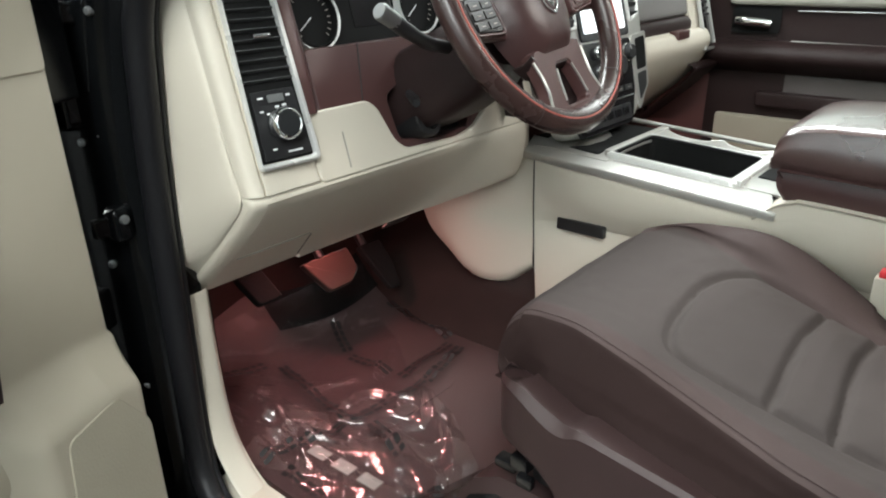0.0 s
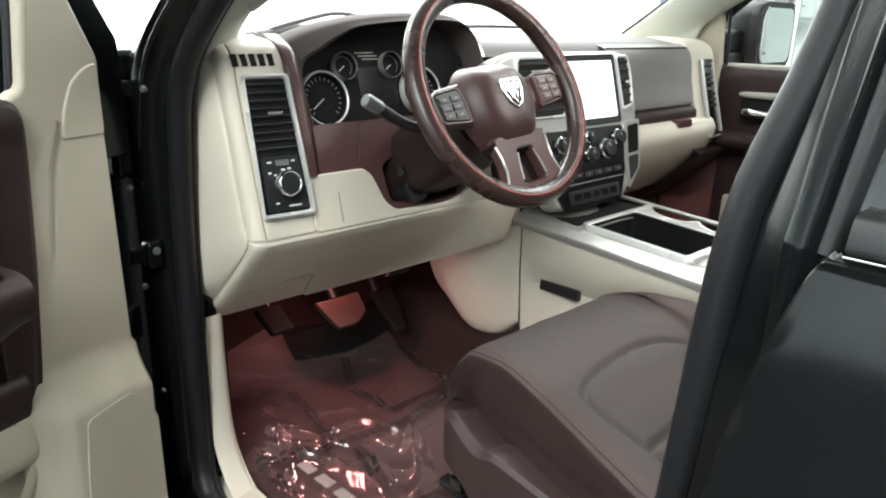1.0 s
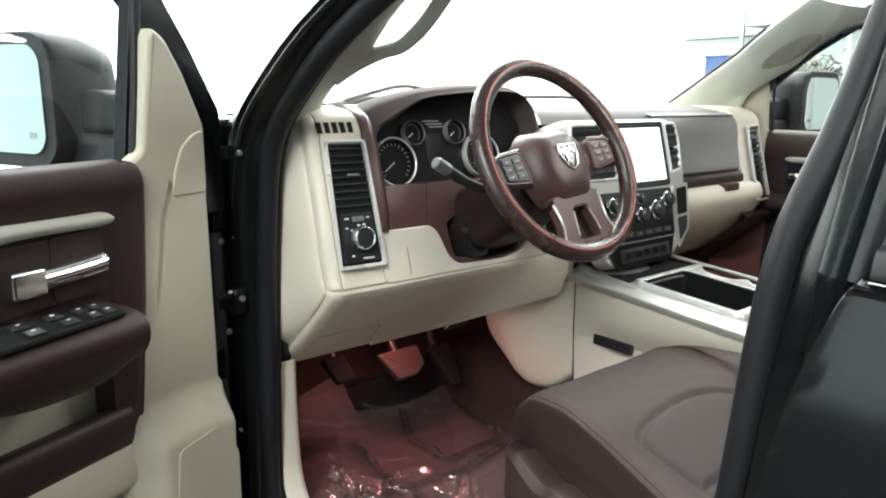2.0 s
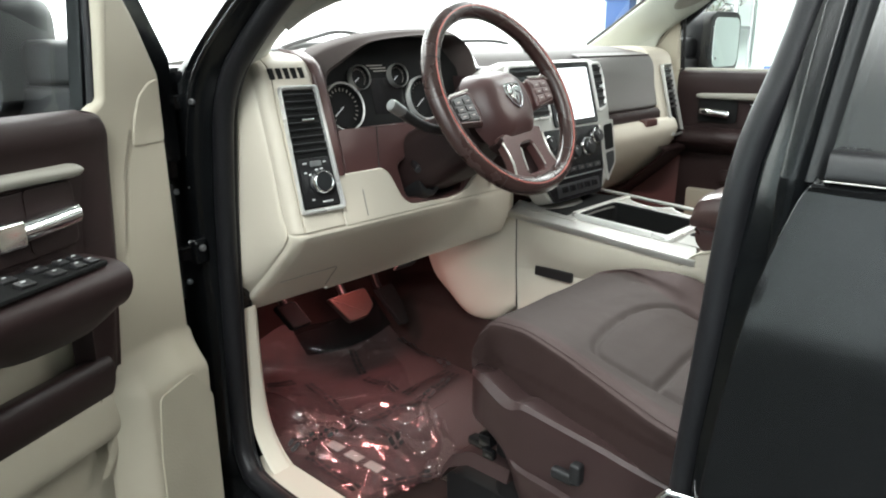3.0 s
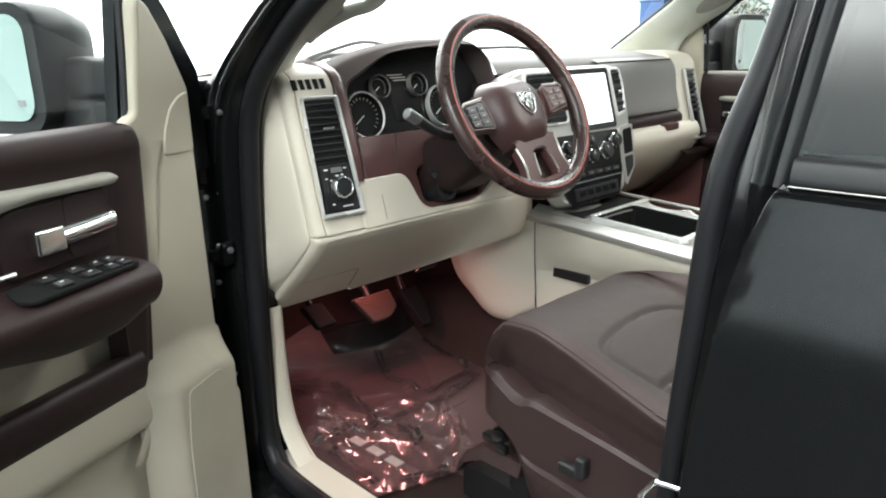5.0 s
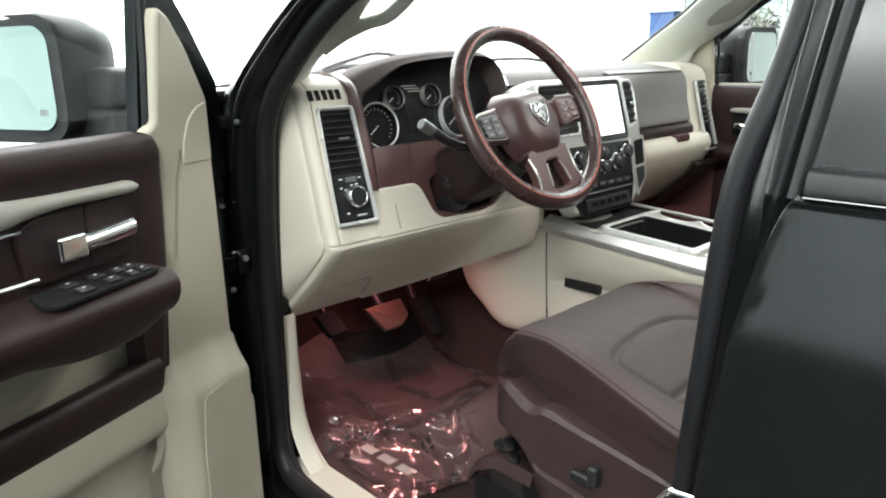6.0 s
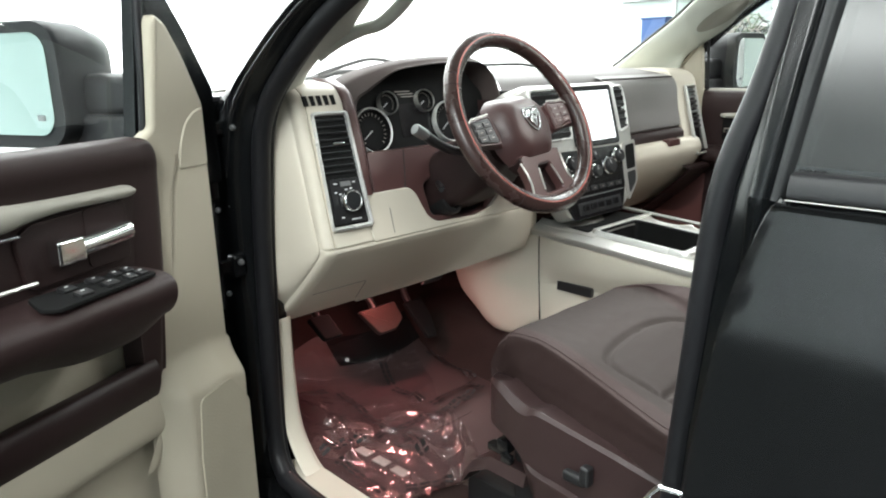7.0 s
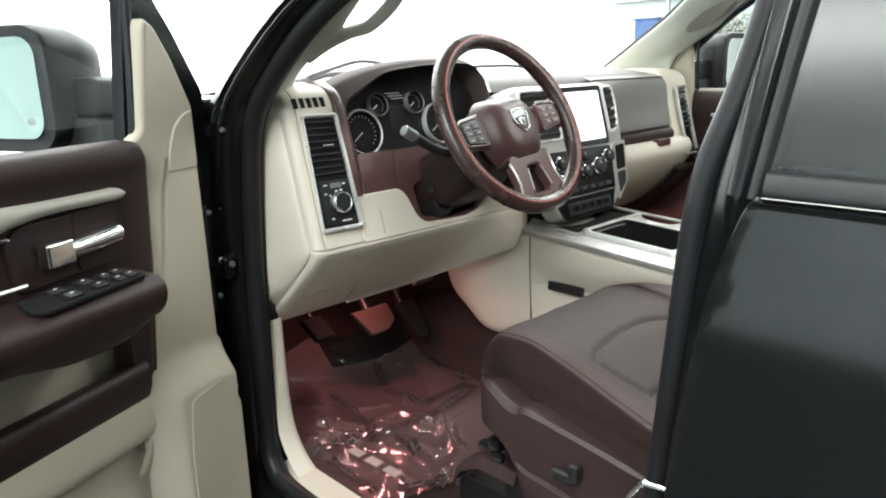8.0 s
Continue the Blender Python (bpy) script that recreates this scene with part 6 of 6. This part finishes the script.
# sharp creases of the film: two ends and a height
CREASES = [((-0.715, 1.10), (-0.69, 1.02), 0.020), ((-0.68, 1.13), (-0.675, 1.06), 0.020), ((-0.74, 1.08), (-0.735, 0.99), 0.018), ((-0.66, 1.03), (-0.63, 0.96), 0.018), ((-0.70, 1.19), (-0.66, 1.09), 0.016), ((-0.735, 1.14), (-0.72, 1.03), 0.014), ((-0.66, 1.16), (-0.60, 1.17), 0.012), ((-0.70, 1.06), (-0.62, 1.03), 0.014), ((-0.64, 1.10), (-0.57, 1.00), 0.012), ((-0.42, 0.93), (-0.50, 0.83), 0.018), ((-0.36, 1.00), (-0.47, 0.90), 0.014), ((-0.48, 0.96), (-0.44, 0.80), 0.014), ((-0.55, 0.93), (-0.60, 0.76), 0.016), ((-0.50, 0.80), (-0.62, 0.71), 0.014), ((-0.24, 1.20), (-0.20, 1.06), 0.014), ((-0.30, 1.26), (-0.19, 1.22), 0.016), ((-0.60, 1.22), (-0.66, 1.17), 0.012), ((-0.68, 0.98), (-0.66, 0.80), 0.010), ((-0.55, 1.14), (-0.47, 1.10), 0.008), ((-0.33, 1.12), (-0.42, 1.08), 0.010)]


def film_z(x, y):
    p = Vector((x, y, 0))
    ridge = 1 - abs(noise.noise(p * 7 + Vector((0, 0, 0.3))))
    q = Vector((p.x * 6 + p.y * 4, p.y * 21 - p.x * 26, 1.7))
    fine = (1 - abs(noise.noise(q))) * (0.5 + 0.5 * noise.noise(p * 5 + Vector((2, 8, 0))))
    edge = max(0, min(1, (1.25 - y) * 3)) * 0.7 + 0.3
    fold = 0.0
    for (ax, ay), (bx, by), h in CREASES:
        dx, dy = bx - ax, by - ay
        t = ((x - ax) * dx + (y - ay) * dy) / (dx * dx + dy * dy)
        if -0.3 < t < 1.3:
            d = abs((x - ax) * dy - (y - ay) * dx) / math.hypot(dx, dy)
            d = abs(d - 0.006 * math.sin(5 * t + 9 * ax))
            fold = max(fold, h * max(0.0, 1 - d / 0.030) ** 2 * smooth((t + 0.3) / 0.4) * smooth((1.3 - t) / 0.4))
    hump = 0.054 * math.exp(-(((x + 0.70) / 0.10) ** 2) - ((y - 1.20) / 0.12) ** 2)
    near_sill = math.exp(-(((x + 0.68) / 0.09) ** 2) - ((y - 1.08) / 0.12) ** 2)
    crumple = 0.005 * noise.noise(Vector((x * 30 + y * 9, y * 17 - x * 7, 4.2)))
    return 0.638 + toe(y) + edge * (0.014 * ridge**5 + 0.005 * max(0, fine) ** 2) + fold + hump + (near_sill + 0.25) * crumple


N = 150
rows = []
for i in range(N + 1):
    v = i / N
    r = []
    for j in range(N + 1):
        u = j / N
        a = Vector((-0.775, 0.78 - 0.02 * math.sin(v * 9))).lerp(Vector((-0.775, 1.385)), v)
        b = Vector((-0.56 + 0.02 * math.sin(v * 14), 0.675)).lerp(Vector((-0.165, 1.385)), v**0.65)
        p = a.lerp(b, u)
        r.append((p.x, p.y, film_z(p.x, p.y)))
    rows.append(r)
part("film_sheet", grid(rows), FILM, film, "clear glossy wrinkled film").visible_shadow = False
# rows of unreadable print as plain dashes
for (x0, y0), (x1, y1) in (((-0.535, 1.25), (-0.58, 0.995)), ((-0.345, 1.295), (-0.405, 1.18)), ((-0.41, 1.17), (-0.403, 1.06)), ((-0.40, 1.03), (-0.215, 1.037)), ((-0.18, 1.275), (-0.214, 1.05)), ((-0.572, 1.0), (-0.385, 0.974)), ((-0.385, 0.97), (-0.22, 1.01)), ((-0.552, 0.96), (-0.592, 0.838)), ((-0.754, 1.023), (-0.585, 0.99)), ((-0.741, 0.976), (-0.746, 0.81)), ((-0.735, 1.26), (-0.56, 1.27)), ((-0.70, 0.79), (-0.62, 0.73))):
    a, b = Vector((x0, y0)), Vector((x1, y1))
    t = (b - a).normalized()
    n2 = Vector((-t.y, t.x))
    L = (b - a).length
    bms, s, rn = [], 0.0, random.Random(int(1000 * (x0 + y0 + 5)))
    while s < L - 0.012:
        w = rn.uniform(0.010, 0.026)
        for o in (-0.007, 0.007):
            dash_rows2 = []
            for f in (0.0, 0.25, 0.5, 0.75, 1.0):
                c = a + t * (s + w * f) + n2 * o
                dash_rows2.append([(c.x + n2.x * e, c.y + n2.y * e, film_z(c.x + n2.x * e, c.y + n2.y * e) + 0.0010) for e in (-0.0042, 0.0, 0.0042)])
            bms.append(grid(dash_rows2))
        s += w + 0.005
    part("print_line", join(*bms), PRINT, film, "row of black print")

# pedals and lamp under the dashboard
for nm, lab, pts, ctr, ang in (("brake_pedal", "broad brake pedal lit by the foot well lamp", [(-0.030, -0.040), (0.028, -0.040), (0.062, -0.016), (0.056, 0.036), (-0.070, 0.036)], (-0.400, 1.225, 0.828), 32),
                               ("accelerator_pedal", "narrow black accelerator pedal", [(0.002, -0.062), (0.032, -0.062), (0.038, -0.006), (0.026, 0.060), (-0.040, 0.060)], (-0.242, 1.245, 0.780), 30),
                               ("parking_brake_pedal", "black parking brake pedal", [(-0.020, -0.036), (0.038, -0.036), (0.022, 0.032), (-0.040, 0.034)], (-0.575, 1.245, 0.846), 40)):
    p = thing(nm, lab, "pedal", at=ctr)
    m = fr((0, 0, 0), (1, 0, 0), (0, math.sin(radians(ang)), math.cos(radians(ang))))
    part("pad", plate(rpoly(pts, 0.009), m, 0.016, 0.005, 3), LITPEDAL if nm == "brake_pedal" else DIAL, p)
    part("arm", tube([(0, 0.01, 0.0), (0, 0.06, 0.06), (0, 0.11, 0.2), (0, 0.12, 0.33)], 0.010, 8), BLACKPL, p)

# courtesy lamps under the dashboard
LAMPRED = glow("lamp_lens", (1.0, 0.40, 0.30), 40.0)
for x in (-0.45, 0.42):
    lp = thing("foot_well_lamp", "small glowing red courtesy lamp under the dashboard", "lamp", at=(x, 1.185, 0.968), group="foot well lamps")
    part("lens", lathe([(0.0, -0.006), (0.012, -0.005), (0.014, 0.0), (0.014, 0.012)], Matrix(), 14), LAMPRED, lp)
    part("lamp_holder", rbox(-0.018, 0.018, -0.014, 0.014, 0.010, 0.03, 0.004), BLACKPL, lp)
    area_lamp("foot_well_glow", (x, 1.185, 0.960), (x, 1.10, 0.65), 0.05, 0.03, 0.75, (1.0, 0.33, 0.32))

# ---- far door ----
fd = thing("passenger_door", "closed passenger door with dark brown panel and beige sail", "door")
part("door_skin", rbox(0.885, 0.93, 0.0, 1.12, 0.6, 1.385, 0.015), PAINT, fd)
part("panel", sheet([[(0.87, y, 1.395), (0.845, y, 1.400), (0.825, y, 1.385), (0.822, y, 1.34), (0.83, y, 1.25), (0.83, y, 1.0), (0.85, y, 0.62)] for y in (0.02, 0.5, 0.94)], 2, 4), BROWN, fd, "dark brown door panel")
part("front_trim", sheet([[(0.87, y, 1.40), (0.835, y, 1.405), (0.825, y, 1.38), (0.825, y, 1.25), (0.84, y, 1.12)] for y in (0.94, 1.0, 1.08)], 1, 3), BEIGE_SHADED, fd, "beige front strip of the door trim")
# panel over the carpet, its red brown standing in for the lamp's glow
part("kick_panel", sheet([[(0.80, y, 1.12), (0.792, y, 1.0), (0.79, y, 0.8), (0.80, y, 0.61)] for y in (0.90, 1.1, 1.45)], 2, 3), BROWN_REDLIT, fd, "kick panel with the red lamp glow in its brown")
part("sail_panel", plate(rpoly([(0.945, 1.39), (1.12, 1.39), (1.06, 1.47), (0.965, 1.57), (0.945, 1.58)], 0.006), fr((1.055, 0, 0), (0, 1, 0), (-0.15, 0, 1)), -0.02, 0.006), BEIGE_SHADED, fd, "beige sail panel")
part("trim_bar", tube([(0.815, 0.865, 1.320), (0.812, 0.85, 1.320), (0.812, 0.6, 1.322), (0.812, 0.05, 1.326)], [0.006, 0.009, 0.014, 0.018], 10), GREYBEIGE, fd, "light beige trim bar")
part("armrest", sheet([[(0.83, y, 1.215), (0.79, y, 1.22), (0.755, y, 1.205), (0.755, y, 1.17), (0.83, y, 1.13)] for y in (0.02, 0.5, 0.86, 0.89)], 2, 4), BROWN, fd, "dark brown armrest")
part("door_handle", tube([(0.81, 0.842, 1.270), (0.80, 0.815, 1.270), (0.80, 0.765, 1.266), (0.805, 0.752, 1.264)], 0.013, 10), CHROME, fd, "chrome door handle")
part("handle_recess", plate(rrect(0.13, 0.072, 0.01, 4, 0.795, 1.272), fr((0.822, 0, 0), (0, 1, 0), (0, 0, 1)), -0.003, 0), DIAL, fd, "dark handle recess")
part("trim_strip", tube([(0.818, 0.69, 1.297), (0.818, 0.05, 1.297)], 0.0032, 6), CHROME, fd)
part("trim_strip", tube([(0.815, 0.695, 1.218), (0.815, 0.05, 1.212)], 0.0036, 6), SILVER, fd)
part("pocket_lining", rbox(0.822, 0.835, 0.05, 0.70, 1.07, 1.13, 0.003), BROWN_PAD, fd)
part("pocket_rim", rbox(0.80, 0.832, 0.05, 0.765, 1.040, 1.082, 0.008), BROWN, fd)
part("belt_sill", tube([(0.856, 0.93, 1.398), (0.856, 0.5, 1.398), (0.856, 0.03, 1.398)], 0.014, 10, flat=0.7), GREYBEIGE, fd, "pale sill below the glass")
part("lower_panel", rbox(0.815, 0.84, 0.03, 0.88, 0.66, 1.01, 0.01), BEIGE_SHADED, fd)
part("window_frame", join(tube([(0.865, 0.942, 1.39), (0.845, 0.944, 1.575)], 0.005, 8), tube([(0.83, 1.05, 1.45), (0.825, 0.985, 1.515), (0.82, 0.93, 1.56)], 0.006, 8), tube([(0.82, 0.75, 1.70), (0.74, 0.2, 1.83)], 0.012, 8)), BLACKPL, fd)
part("glass", grid([[(0.88, 0.90, 1.39), (0.88, 0.05, 1.39)], [(0.85, 0.88, 1.59), (0.82, 0.05, 1.65)], [(0.79, 0.4, 1.78), (0.76, 0.05, 1.80)]]), GLASS, fd).visible_shadow = False
FARM = Matrix(((0, -1, 0, 0.82), (-1, 0, 0, 1.05), (0, 0, 1, 0), (0, 0, 0, 1)))
side_mirror(FARM, "side_mirror", "black side mirror outside the passenger window", BRIGHTMIRROR)

# ---- far end of the hall ----
tagged(part("wall_partition", rbox(7.7, 7.98, -2.0, 5.6, 0, 4.4, 0.01), PARTITION), "pale grey painted partition wall", "wall", kind="structure")
tagged(part("trim", tube([(7.6, 5.55, 2.28), (7.6, 3.0, 2.31)], 0.03, 10), GREYMETAL), "grey pipe along the partition wall", "pipe", kind="structure")
rk = thing("storage_rack", "grey steel shelf rack holding tangled hoses", "rack", at=(7.35, 3.85, 0))
for x, y in ((-0.25, -0.62), (-0.25, 0.62), (0.25, -0.62), (0.25, 0.62), (-0.25, 0.0)):
    part("post", rbox(x - 0.02, x + 0.02, y - 0.02, y + 0.02, 0, 2.5, 0.003), GREYMETAL, rk)
for z in (0.4, 1.0, 1.62, 2.35):
    part("shelf", rbox(-0.25, 0.25, -0.62, 0.62, z, z + 0.03, 0.003), GREYMETAL, rk)
rn = random.Random(7)
hz = thing("hose_heap", "tangled heap of pale and dark hoses on the rack", "hoses", at=(7.35, 3.85, 1.65))
for k in range(60):
    c = Vector((rn.uniform(-0.1, 0.1), rn.uniform(-0.5, 0.5), rn.uniform(0.03, 0.12)))
    r = rn.uniform(0.06, 0.16)
    pts = [c + Vector((r * 0.6 * math.cos(a * 0.8 + k), r * math.sin(a * 0.8 + k), 0.03 * a * rn.uniform(0.6, 1.3))) for a in range(9)]
    part("hose", tube(crom(pts, 3), 0.006, 6), (PALE, BLACKPL, LEAF, GREYMETAL)[k % 4], hz)
bl = thing("blue_bin", "blue plastic storage bin on a wall bracket", "bin", at=(7.45, 4.86, 1.60))
part("bin_body", rbox(-0.2, 0.2, -0.18, 0.17, 0.0, 0.42, 0.02), BLUE, bl)
part("bin_rim", rbox(-0.215, 0.215, -0.195, 0.185, 0.405, 0.43, 0.01), BLUE, bl)
part("bracket", rbox(-0.2, 0.26, -0.15, 0.15, -0.025, -0.001, 0.002), GREYMETAL, bl)
tp = thing("blue_tarpaulin", "blue tarpaulin draped over a low stack", "tarpaulin", at=(7.3, 2.25, 0))
part("tarpaulin_sheet", sheet([[(-0.3, y, 0.0), (-0.28, y, 0.5), (-0.24, y, 1.10 + k), (-0.1, y, 1.16 + k), (0.1, y, 1.15 + k), (0.26, y, 1.08 + k), (0.3, y, 0.0)] for y, k in ((-0.62, -0.25), (-0.6, 0.02), (-0.3, -0.03), (0.0, 0.0), (0.35, -0.02), (0.6, 0.04), (0.62, -0.25))], 3, 3), BLUE, tp)
